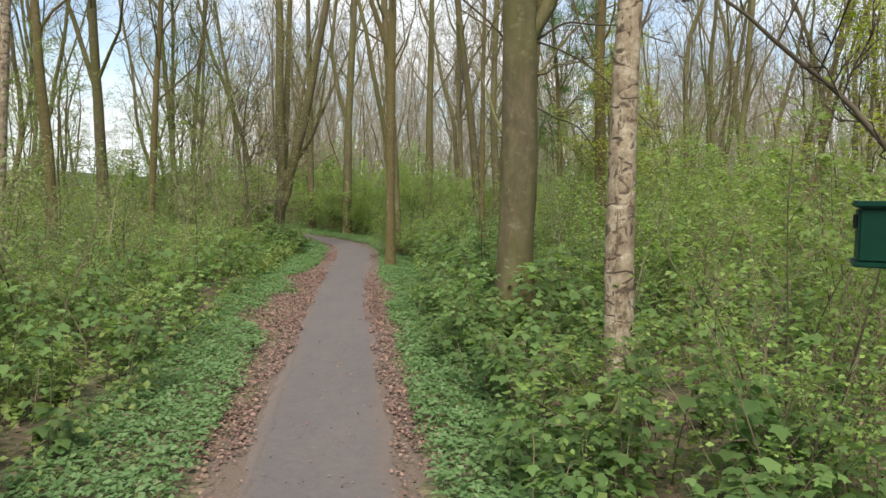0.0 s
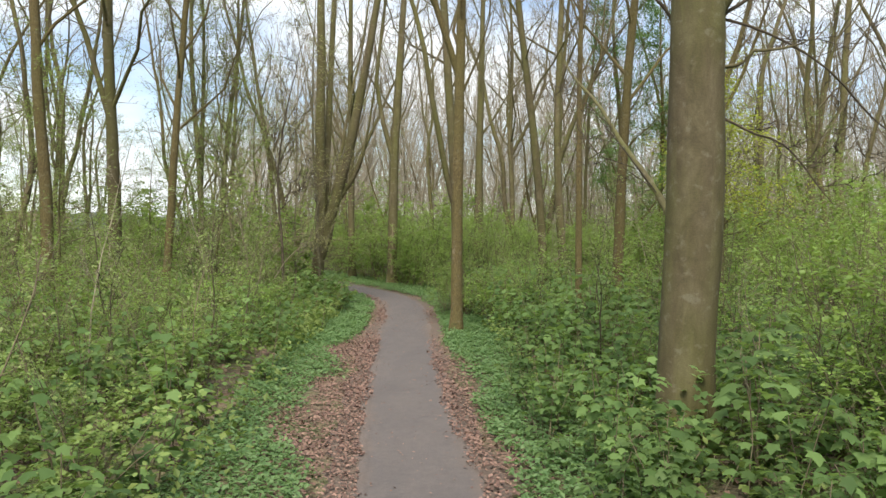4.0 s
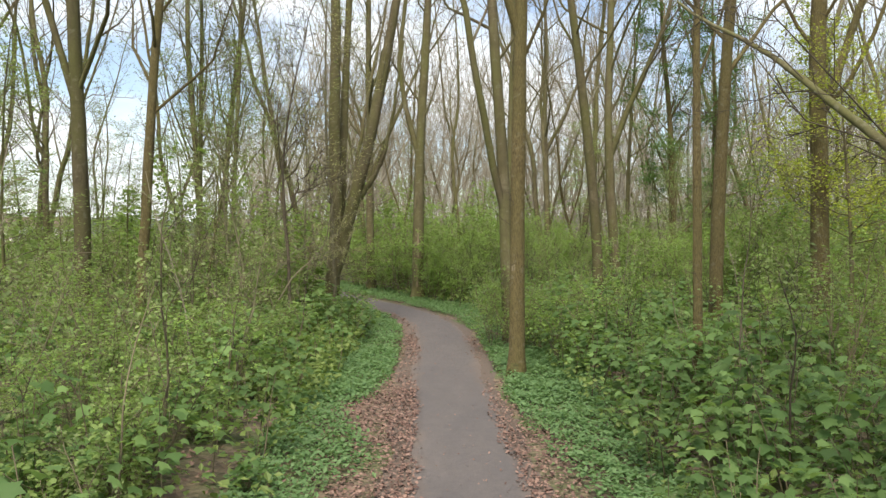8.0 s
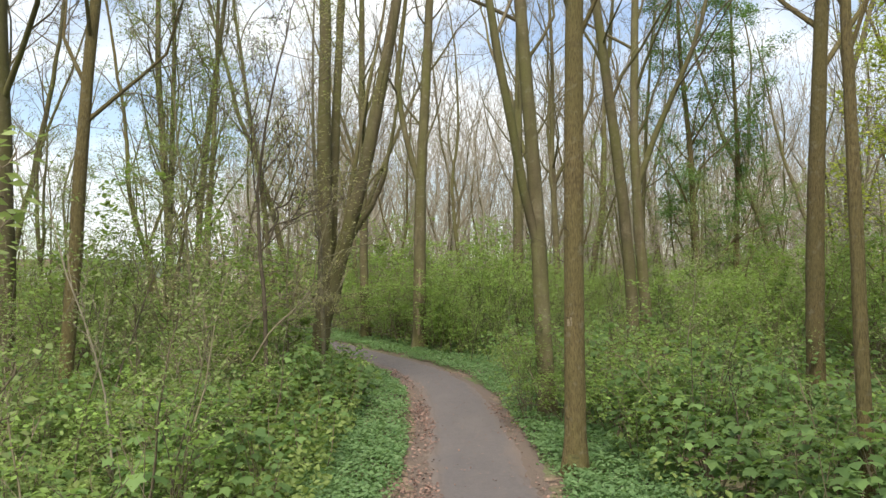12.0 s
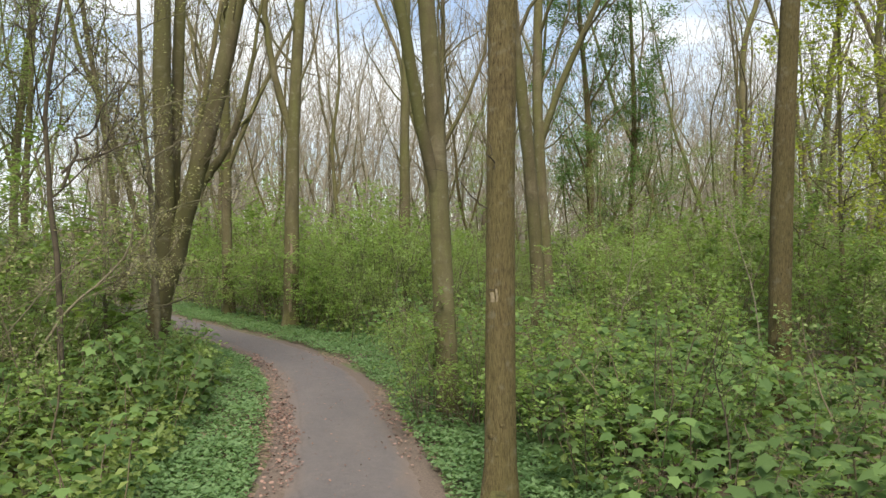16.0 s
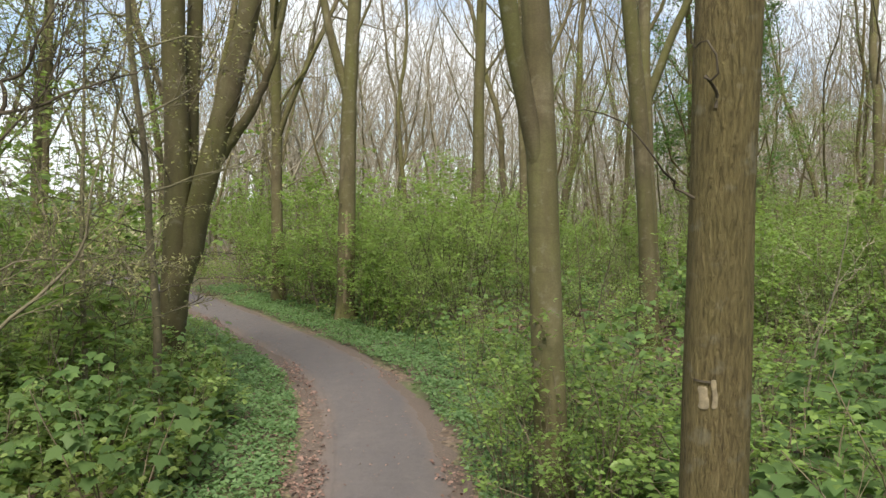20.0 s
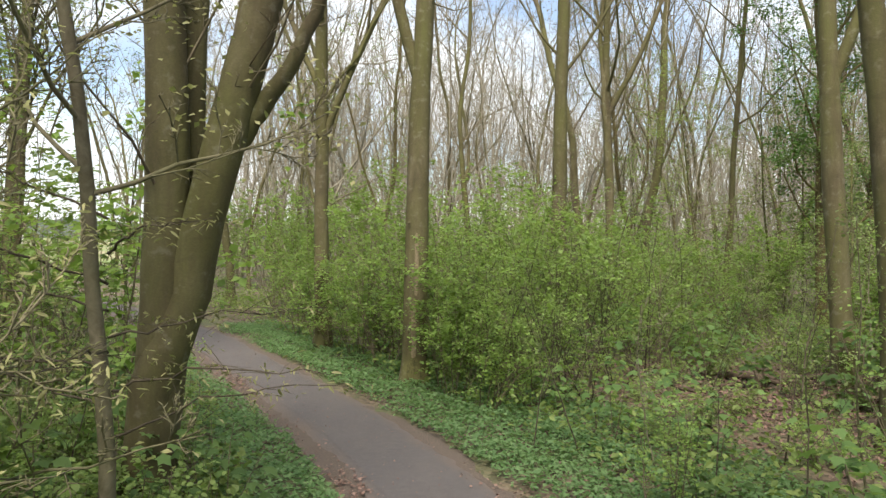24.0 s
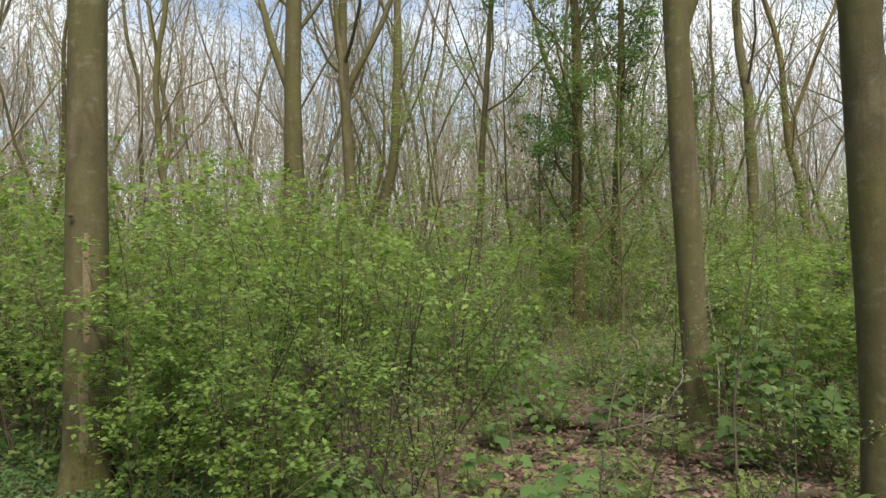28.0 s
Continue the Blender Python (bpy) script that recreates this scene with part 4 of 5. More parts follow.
low_limb(marked_maple, ((-1.45, 17.8, 2.17), (-1.58, 17.75, 2.26), (-1.85, 17.7, 2.42)), 0.005, DARKTWIG, 172, None, 0)
low_limb(crooked, ((-5.36, 20.74, 2.5), (-5.3, 20.75, 2.72), (-5.14, 20.76, 2.84), (-4.9, 20.82, 2.9), (-4.68, 20.88, 2.98), (-4.37, 20.95, 3.11)), 0.018, DARKTWIG, 169)
low_limb(crooked, ((-5.36, 20.74, 2.65), (-5.24, 20.74, 2.98), (-5.15, 20.76, 3.07), (-4.98, 20.8, 3.25), (-4.8, 20.8, 3.7)), 0.018, DARKTWIG, 170)
low_limb(leaning, ((-6.0, 20.3, 0.1), (-5.35, 20.7, 1.25), (-5.0, 20.8, 1.5), (-4.75, 20.9, 1.9), (-4.65, 20.95, 2.3), (-4.5, 21.2, 3.2)), 0.018, HORNTWIG, 164, UNFOLD)
low_limb(leaning, ((-5.9, 20.35, 0.9), (-5.3, 20.8, 1.75), (-4.7, 21.1, 1.8), (-4.35, 21.3, 1.75)), 0.008, HORNTWIG, 165, UNFOLD)
low_limb(hazel, ((2.27, 3.2, 1.3), (1.78, 3.2, 1.72), (1.49, 3.19, 1.99), (1.22, 3.19, 2.28), (0.99, 3.19, 2.47), (0.7, 3.2, 2.65)), 0.017, DARKTWIG, 163)


def level_spray(owner, pts, r, seed, twigs=9, n=70):
    """A slender level limb with short side twigs and drooping leaves that are still folded."""
    rng, s, tw, lf = np.random.default_rng(seed), Soup(), Soup(), Soup()
    p = np.array(pts, float) - np.array(owner.location)
    f = np.linspace(0, len(p) - 1, 12)
    q = np.stack([np.interp(f, np.arange(len(p)), p[:, k]) for k in range(3)], 1)
    q[1:-1] += rng.normal(0, 0.012, q[1:-1].shape)
    s.tube(q, np.linspace(r, 0.0016, 12), 6)
    limb = piece("limb", s, DARKTWIG, owner)
    ends = [q[3:]]
    for i in range(twigs):
        b = q[3 + i % 8]
        way = unit((*rng.normal(0, 0.7, 2), rng.normal(0.05, 0.12)))
        ln = rng.uniform(0.12, 0.42)
        c = np.array((b, b + way * ln * 0.5 + (0, 0, 0.012), b + way * ln))
        tw.chain(c, 0.0022)
        ends.append(c[1:])
    seg = np.concatenate(ends)
    at = seg[rng.integers(0, len(seg), n)] + rng.normal(0, 0.018, (n, 3))
    heading = np.stack((rng.normal(0, 0.8, n), rng.normal(0, 0.8, n), rng.uniform(-0.9, 0.1, n)), 1)
    leaves(lf, rng, at, tilted(rng, n, 0.6), rng.uniform(0.028, 0.052, n), FOLDED, heading)
    tagged(piece("twig_spray", tw, DARKTWIG, limb), kind="stuff")
    tagged(piece("foliage", lf, UNFOLD, limb), "pale folded new leaves", kind="stuff")


for k, (z0, dx, dy, dz) in enumerate(((1.05, 0.62, 0.10, 0.22), (1.30, 0.66, -0.25, 0.16), (1.42, -0.75, -0.35, 0.12), (1.58, 0.55, 0.30, 0.10), (1.72, -0.80, 0.20, 0.10), (1.86, -0.55, -0.50, 0.22),
                                       (1.20, -0.70, 0.10, 0.18), (2.02, 0.35, -0.35, 0.14), (2.20, -0.70, -0.10, 0.25), (1.50, 0.15, -0.62, 0.08))):
    level_spray(verge_hornbeam, ((-5.06, 23.2, z0), (-5.06 + dx * 0.8, 23.2 + dy * 0.8, z0 + dz), (-5.06 + dx * 1.9, 23.2 + dy * 1.9, z0 + dz * 1.2)), 0.008, 180 + k, 15, 115)


def many_stemmed_tree():
    """The multi-stemmed hornbeam on the inside of the bend."""
    rng = np.random.default_rng(150)
    root = tagged(new("hornbeam_tree"), "old many-stemmed hornbeam inside the bend of the path", "tree")
    root.location = (-5.47, 24.55, 0.0)
    twigs = Soup()
    limbs = twigs
    for pts, r in ((((0, 0, -0.1), (0.03, 0, 0.6), (0.10, -0.02, 1.3), (0.12, -0.02, 2), (0.07, 0, 4.5), (0.1, 0.1, 9), (-0.2, 0.1, 15)), 0.175),
                   (((0.05, 0.10, -0.1), (0.08, 0.14, 0.7), (0.16, 0.20, 1.4), (0.21, 0.22, 2.1), (0.26, 0.30, 5), (0.45, 0.45, 10), (0.5, 0.5, 14)), 0.12),
                   (((0.02, -0.03, -0.1), (0.06, -0.03, 0.7), (0.26, -0.02, 1.4), (0.46, 0, 2.0), (1.15, 0, 5), (1.9, 0.1, 9), (2.4, 0.2, 14)), 0.165),
                   (((0.60, 0.02, 2.72), (0.80, 0, 2.98), (1.02, -0.05, 3.25), (1.25, -0.1, 3.8), (1.4, -0.1, 4.5), (1.7, 0, 6.5)), 0.08),
                   (((0.36, 0.12, 2.0), (0.5, 0.2, 3), (0.75, 0.4, 5), (1.3, 0.8, 8), (1.6, 1, 12)), 0.06)):
        s = Soup()
        q = np.array(pts)
        f = np.linspace(0, len(q) - 1, 25)
        sub = np.stack([np.interp(f, np.arange(len(q)), q[:, k]) for k in range(3)], 1)
        for _ in range(3):
            sub[1:-1] = (sub[:-2] + 2 * sub[1:-1] + sub[2:]) / 4
        sub[2:] += np.cumsum(rng.normal(0, 0.012, (23, 3)), 0) * (1, 1, 0)
        trunk_tube(rng, s, sub, r * (1 - 0.75 * np.clip(sub[:, 2] / 15, 0, 1)) if pts[0][2] < 0 else r * np.linspace(1, 0.25, 25), 16, 0.025, 0.2 if pts[0][2] < 0 else 0.15)
        branch_out(rng, limbs, twigs, sub, r * 0.26, 4, 8, 0.2, 0.5)
        piece("stem", s, BEECH, root)
    tagged(piece("crown", twigs, TWIG, root), "bare twigs and side branches", kind="stuff")


many_stemmed_tree()

# the rest of the wood
kinds, far_kinds = [], []
for k in range(7):
    kinds.append(tree("woodland_tree", 0, -60 - 3 * k, (0.12, 0.15, 0.10, 0.17, 0.13, 0.09, 0.14)[k], (17, 19, 15, 20, 18, 14, 18)[k], 200 + k, (BEECH, BEECH, RIDGED, BEECH, RIDGED, BEECH, BEECH)[k],
                      "bare grey-brown woodland tree in early spring", crown_from=(4, 3.5, 3, 5, 3.5, 2.5, 4)[k], limb_count=16, fan=5, sides=8, thin=0.006, wander=0.06, group="trees of the wood", single=False, limb_len=0.24,
                      forks=(((4.5, 40, 14, 0.7, 9),), (), ((3, 200, 18, 0.7, 8),), (), ((5, 300, 16, 0.7, 9),), ((2.5, 90, 20, 0.8, 8),), ())[k],
                      leaf=PALE if k in (1, 2, 4, 5) else None, leaf_count=(0, 700, 1500, 0, 900, 1500, 0)[k], leaf_size=0.085))
for k in range(5):
    far_kinds.append(tree("woodland_tree", 0, -90 - 3 * k, (0.09, 0.12, 0.07, 0.10, 0.08)[k], (15, 17, 13, 16, 14)[k], 230 + k, BEECH, "slim bare tree deep in the wood", crown_from=(2.5, 3, 2, 3, 2)[k],
                          limb_count=17, fan=5, sides=5, thin=0.010, group="trees of the wood", single=False, detail=3, limb_len=0.27, limb_tilt=(14, 40), twig_mat=HAZETWIG, wander=0.075))
rnd = random.Random(5)
spots = []


def free(x, y, gap):
    return all((x - a) ** 2 + (y - b) ** 2 > gap * gap for a, b in spots)


MAIN = [(o.location.x, o.location.y) for o in scene.objects if o.parent is None and o.get("category") == "tree" and o.location.y > -30]
spots += MAIN
tries = 0
placed = 0
while placed < 275 and tries < 40000:
    tries += 1
    # y below 0 gives unseen trees behind the start, added for shade
    x, y = rnd.uniform(-28, 40), rnd.uniform(-8, 78)
    if abs(off_path(np.float64(x), np.float64(y))) < 3.0 or (-10.5 < x < 8 and -3 < y < 35) or (-5 < x < 9 and y < 41) or (x < -10 and y < 30 and rnd.random() < 0.35) or (y < 0 and rnd.random() < 0.6) or (y > 44 and x < -2 - 0.30 * y and rnd.random() < 0.55) or (x > 5 and 24 < math.degrees(math.atan2(x + 0.6, y - 1.5)) < 33 and rnd.random() < 0.6):
        continue
    far = y > 48 or x > 24
    if not free(x, y, 1.5 if far else 2.1):
        continue
    spots.append((x, y))
    placed += 1
    sc = rnd.uniform(0.85, 1.2)
    copy_thing(rnd.choice(far_kinds if far else kinds), Matrix.Translation((x, y, float(ground_z(np.float64(x), np.float64(y))) - 0.05)) @ pose(0, 0, 0, rnd.uniform(-3.5, 3.5), rnd.uniform(-3.5, 3.5), rnd.uniform(0, 360)) @ Matrix.Diagonal((sc, sc, sc, 1)))
for i, k in enumerate(kinds + far_kinds):
    k.matrix_basis = Matrix.Translation((-14 + 5 * i + rnd.uniform(-1, 1), 88 + 3 * (i % 3), 0))


understorey = []
for k in range(4):
    understorey.append(tree("understorey_tree", 0, -120 - 3 * k, 0.04, (5.5, 6.5, 7.5, 5.0)[k], 250 + k, BEECH, "slender understorey tree in fine pale green leaf", crown_from=(0.8, 1.2, 1.5, 0.6)[k], limb_count=15, fan=4, sides=6, thin=0.006,
                            group="understorey trees", single=False, detail=3, limb_len=0.36, limb_tilt=(48, 84), wander=0.05, leaf=(PALE, HERB, PALE, BUSHLEAF)[k], leaf_count=3000, leaf_size=0.054))
tries = placed = 0
while placed < 62 and tries < 9000:
    tries += 1
    x, y = rnd.uniform(2.5, 26), rnd.uniform(14, 52)
    if (x < 4 and y < 34) or (x < 7.5 and y < 27) or not free(x, y, 1.3):
        continue
    spots.append((x, y))
    sc = rnd.uniform(0.75, 1.25) if x < 9 else rnd.uniform(0.6, 0.9)
    m = Matrix.Translation((x, y, float(ground_z(np.float64(x), np.float64(y))) - 0.05)) @ pose(0, 0, 0, 0, 0, rnd.uniform(0, 360)) @ Matrix.Diagonal((sc, sc, sc, 1))
    if placed < 4:
        understorey[placed].matrix_basis = m
    else:
        k = understorey[placed % 4]
        copy_thing(k, m @ Matrix.Diagonal((*(1 / v for v in k.scale), 1)))
    placed += 1

tries = placed = 0
while placed < 46 and tries < 9000:
    tries += 1
    x, y = rnd.uniform(-30, -8.5), rnd.uniform(16, 52)
    if off_path(np.float64(x), np.float64(y)) > -5.0 or not free(x, y, 1.2):
        continue
    spots.append((x, y))
    k, sc = understorey[(0, 2, 0, 2, 1)[placed % 5]], rnd.uniform(0.6, 1.0)
    copy_thing(k, Matrix.Translation((x, y, float(ground_z(np.float64(x), np.float64(y))) - 0.05)) @ pose(0, 0, 0, 0, 0, rnd.uniform(0, 360)) @ Matrix.Diagonal((*(sc / v for v in k.scale), 1)))
    placed += 1

for i, (x, y) in enumerate(((-8.2, 24.5), (-9.3, 26.8), (-7.6, 22.6), (-10.4, 28.2), (-8.8, 21.4), (-11.5, 31.5), (-9.9, 34.0))):
    k, sc = understorey[(2, 0, 1)[i % 3]], 0.72 + 0.06 * (i % 4)
    copy_thing(k, pose(x, y, float(ground_z(np.float64(x), np.float64(y))) - 0.05, 0, 0, 67 * i) @ Matrix.Diagonal((*(sc / v for v in k.scale), 1)))


def far_thicket():
    """The close-set stems deep in the wood, past counting."""
    rg, s = np.random.default_rng(61), Soup()
    for i in range(2300):
        x, y = rg.uniform(-45, 75), rg.uniform(48, 105)
        if x < -2 - 0.30 * y or (x < 0 and i % 6 < 1):
            continue
        h, r = (rg.uniform(9, 20), rg.uniform(0.03, 0.085)) if i % 2 else (rg.uniform(3, 8), 0.025)
        p = line(rg, (x, y, -0.1), (rg.normal(0, 0.12), rg.normal(0, 0.12), 1), h, 6, 0.11, 0.04)
        s.tube(p, np.linspace(r, 0.012, 7), 3)
        for j in range(5 if i % 2 else 2):
            f = rg.uniform(0.2, 0.85)
            k = int(f * 6)
            b = p[k] + (p[k + 1] - p[k]) * (f * 6 - k)
            q = line(rg, b, (rg.normal(0, 0.55), rg.normal(0, 0.55), 1), h * rg.uniform(0.18, 0.36), 3, 0.16, 0.10)
            s.tube(q, np.linspace(r * 0.42, 0.009, 4), 3)
            for _ in range(5):
                e = q[rg.integers(1, 4)]
                s.chain((e, e + unit((rg.normal(0, 0.5), rg.normal(0, 0.5), 1)) * rg.uniform(0.4, 0.8), e + unit((rg.normal(0, 0.45), rg.normal(0, 0.45), 1)) * rg.uniform(1.0, 2.0)), rg.uniform(0.008, 0.016))
        for j in range(20):
            f = rg.uniform(0.0, 0.98) ** 0.7
            k = int(f * 6)
            b = p[k] + (p[min(k + 1, 6)] - p[k]) * (f * 6 - k)
            s.spike(b, b + unit((rg.normal(0, 0.7), rg.normal(0, 0.7), 1)) * rg.uniform(0.7, 2.4), rg.uniform(0.009, 0.02))
    root = tagged(piece("far_thicket", s, HAZETWIG), "close-set grey-brown stems deep in the wood, coloured pale for haze", "thicket", kind="stuff")
    # loose flecks added in mid-air to veil the sky gaps with haze
    lf, n = Soup(), 230000
    pos = np.stack((rg.uniform(-40, 70, n), rg.uniform(50, 100, n), 1.5 + 15 * rg.uniform(0, 1, n) ** 1.15), 1)
    pos = pos[pos[:, 0] > -2 - 0.30 * pos[:, 1]]
    leaves(lf, rg, pos, rg.normal(size=pos.shape), rg.uniform(0.05, 0.12, len(pos)), DIAMOND)
    tagged(piece("foliage", lf, BUD_HAZE, root), "brownish buds and loose flecks that fill the far haze", kind="stuff")


far_thicket()


# ---- bushes and saplings ----
def sapling_kind(seed, h, stems, n_leaves, size, name, label, group):
    rng = np.random.default_rng(seed)
    root = tagged(new(name), label, "sapling", group)
    st, lf = Soup(), Soup()
    for i in range(stems):
        az = rng.uniform(0, 6.28)
        way = (0.45 * math.cos(az) * rng.uniform(0.3, 1), 0.45 * math.sin(az) * rng.uniform(0.3, 1), 1)
        hh = h * rng.uniform(0.55, 1.0)
        p = line(rng, (0.08 * math.cos(az), 0.08 * math.sin(az), -0.03), way, hh, 5, 0.07, 0.03)
        st.tube(p, np.linspace(0.007, 0.003, 6), 4)
        m = max(4, n_leaves // stems)
        f = 1 - rng.uniform(0, 0.75, m) ** 1.4
        k = np.minimum((f * 5).astype(int), 4)
        base = p[k] + (p[k + 1] - p[k]) * (f * 5 - k)[:, None]
        a = rng.uniform(0, 6.28, m)
        out = np.stack((np.cos(a), np.sin(a), rng.uniform(0.0, 0.5, m)), 1)
        pet = size * rng.uniform(0.5, 1.6, m)
        tip = base + out * pet[:, None]
        v = np.stack((base - (0.002, 0, 0), base + (0.002, 0, 0), tip), 1).reshape(-1, 3)
        st.add(v, np.arange(len(v)).reshape(-1, 3))
        nrm = np.stack((0.35 * np.cos(a) + rng.normal(0, 0.25, m), 0.35 * np.sin(a) + rng.normal(0, 0.25, m), np.ones(m)), 1)
        leaves(lf, rng, tip, nrm, size * rng.uniform(0.6, 1.25, m), PALMATE, out * (1, 1, 0) + UP * -0.15)
    tagged(piece("stem", st, TWIG, root), kind="stuff")
    tagged(piece("foliage", lf, MAPLE, root), kind="stuff")
    return root


def bush_kind(seed, h, spread, stems, n_leaves, size, leaf, bark, name, label, group, low=0.2):
    rng = np.random.default_rng(seed)
    root = tagged(new(name), label, "bush", group)
    st, lf, tips = Soup(), Soup(), []
    for i in range(stems):
        az = rng.uniform(0, 6.28)
        c = spread * rng.uniform(0.15, 1.0)
        p = line(rng, (0.12 * math.cos(az), 0.12 * math.sin(az), -0.05), (c * math.cos(az), c * math.sin(az), h), math.hypot(c, h) * rng.uniform(0.6, 1.05), 6, 0.10, 0.02)
        r = rng.uniform(0.006, 0.013)
        st.tube(p, np.linspace(r, 0.003, 7), 3)
        branch_out(rng, st, st, p, r, 2, 4, 0.46, low, tips, 0.003)
    mid = np.concatenate([t for t in tips])
    pick = mid[rng.integers(0, len(mid), n_leaves)] + rng.normal(0, 0.04, (n_leaves, 3)) * (1, 1, 0.5)
    pick[:, 2] = np.maximum(pick[:, 2], 0.05)
    leaves(lf, rng, pick, tilted(rng, n_leaves, 0.4), size * rng.uniform(0.6, 1.3, n_leaves), OVAL if leaf is ELDER else DIAMOND)
    tagged(piece("stem", st, bark, root), kind="stuff")
    tagged(piece("foliage", lf, leaf, root), kind="stuff")
    return root


standing = set()


def strew(kinds_, count, seed, area, rule, gap, smin, smax, hollow=0.9, clear=None):
    """Sets copies of a few kinds about an area where the rule allows it; the first ones stand there too."""
    rg, own, n, tr = random.Random(seed), [], 0, 0
    x0, y0, x1, y1 = area
    while n < count and tr < count * 60:
        tr += 1
        x, y = rg.uniform(x0, x1), rg.uniform(y0, y1)
        d = float(off_path(np.float64(x), np.float64(y)))
        if not rule(x, y, d) or any((x - a) ** 2 + (y - b) ** 2 < gap * gap for a, b in own) or any((x - a) ** 2 + (y - b) ** 2 < 0.16 for a, b in MAIN) or (x - 0.9) ** 2 + (y - 28.2) ** 2 < hollow * hollow:
            continue
        own.append((x, y))
        s = rg.uniform(smin, smax)
        m = Matrix.Translation((x, y, float(ground_z(np.float64(x), np.float64(y))))) @ pose(0, 0, 0, 0, 0, rg.uniform(0, 360)) @ Matrix.Diagonal((s, s, s * rg.uniform(0.85, 1.15), 1))
        k = kinds_[n % len(kinds_)]
        if clear and clear(x, y) and k.name in standing:
            n += 1
            continue
        if k.name not in standing:
            k.matrix_basis = m
            standing.add(k.name)
        else:
            copy_thing(k, m @ Matrix.Diagonal((*(1 / v for v in k.scale), 1)))
        n += 1


saps = [sapling_kind(300 + k, (0.62, 0.8, 0.95, 0.7, 0.5, 1.1)[k], (4, 5, 5, 6, 4, 4)[k], (62, 78, 80, 82, 55, 70)[k], 0.092, "sycamore_sapling", "young sycamore sapling with broad fresh green leaves", "sycamore saplings") for k in range(6)]
strew(saps, 175, 31, (-5.5, 2, 5, 31), lambda x, y, d: (1.5 + 0.35 * (y > 24) < d < (3.4 if y < 22 else 2.2) or (-3.5 < d < -1.75 and y < 17 and math.sin(x * 7.3 + y * 4.1) > -0.2)), 0.40, 0.7, 1.1, 0.9, lambda x, y: y > 25.2 and x > -3)

strew(saps, 26, 54, (-1, 4, 3, 12.5), lambda x, y, d: 1.15 < d < 1.65, 0.33, 0.65, 1.0)
strew(saps, 36, 52, (-8, 17, -3.2, 25), lambda x, y, d: -3.7 < d < -1.65, 0.45, 0.8, 1.2)
strew(saps, 78, 53, (-1.5, 9, 4, 24), lambda x, y, d: 2.0 < d < 5.2, 0.38, 0.95, 1.45)


def sapling_thicket():
    """The mass of young sycamores further in, past counting."""
    rng, lf, st = np.random.default_rng(39), Soup(), Soup()
    n = 1480
    x, y = rng.uniform(-9, 10, n), rng.uniform(2, 36, n)
    d = off_path(x, y)
    keep = ((d > 1.8 + 0.3 * (y > 24)) & (d < 9)) | ((d < -2.0) & (d > -7.5))
    keep &= ((x - 0.9) ** 2 + (y - 28.2) ** 2 > 1.2) & ((rng.uniform(0, 1, n) < 0.35) | (y < 22) | (y > 31) | (x < -2) | (x > 3.5))
    for px, py in zip(x[keep], y[keep]):
        h, m = rng.uniform(0.4, 1.15), 30
        z0 = float(ground_z(px, py))
        a, r = rng.uniform(0, 6.28, m), rng.uniform(0.03, 0.38, m)
        z = z0 + h * (1 - rng.uniform(0, 0.7, m) ** 1.3) - 0.12 * r
        st.tube(line(rng, (px, py, z0 - 0.03), (rng.normal(0, 0.12), rng.normal(0, 0.12), 1), h, 3, 0.06, 0.02), np.linspace(0.007, 0.003, 4), 3)
        out = np.stack((np.cos(a), np.sin(a), np.zeros(m)), 1)
        nrm = np.stack((0.35 * np.cos(a) + rng.normal(0, 0.25, m), 0.35 * np.sin(a) + rng.normal(0, 0.25, m), np.ones(m)), 1)
        leaves(lf, rng, np.stack((px + r * np.cos(a), py + r * np.sin(a), z), 1), nrm, 0.092 * rng.uniform(0.6, 1.3, m), PALMATE, out + UP * -0.15)
    root = tagged(piece("sapling_thicket", lf, MAPLE), "thick mass of young sycamore saplings in fresh leaf", "saplings", kind="stuff")
    tagged(piece("stem", st, TWIG, root), kind="stuff")


sapling_thicket()
elders = [bush_kind(350 + k, (0.8, 1.0, 0.7)[k], (0.7, 0.8, 0.7)[k], (9, 10, 9)[k], (950, 1050, 900)[k], 0.054, ELDER, TWIG, "elder_bush", "low leafy elder bush in light green leaf", "elder bushes", 0.1) for k in range(3)]
strew(elders, 122, 43, (-9, 3, 6, 34), lambda x, y, d: -5.5 < d < (-2.4 if 5 < y < 20 else -1.9), 0.55, 0.6, 0.95, 1.6, lambda x, y: 16.5 < y < 22 and x > -5.2)
strew(elders, 18, 45, (-1.2, 25.2, 3.2, 31), lambda x, y, d: d > 2.0, 0.5, 0.32, 0.58, 0.6)
strew(elders, 46, 44, (-7, 18, -3, 29), lambda x, y, d: -4.5 < d < -1.9, 0.5, 0.6, 0.95, 0.9, lambda x, y: y < 22 and x > -5.2)
bushes = [bush_kind(320 + k, (2.1, 2.5, 1.8, 2.8, 2.3)[k], (1.1, 1.2, 1.2, 1.3, 1.2)[k], (10, 12, 10, 12, 11)[k], (2250, 2750, 2200, 3000, 2500)[k], 0.070, BUSHLEAF, TWIG, "hawthorn_bush", "dense hawthorn bush in fresh green leaf", "hawthorn bushes") for k in range(5)]
strew(bushes, 105, 32, (-14, 4, 16, 46), lambda x, y, d: (d > 3.6 and y > 6) or (y > 32.5 and abs(d) > 2.0) or (2.2 < d and 30 < y), 1.0, 0.8, 1.2, 3.2, lambda x, y: 13 < y < 24 and -1.5 < x < 4.0)
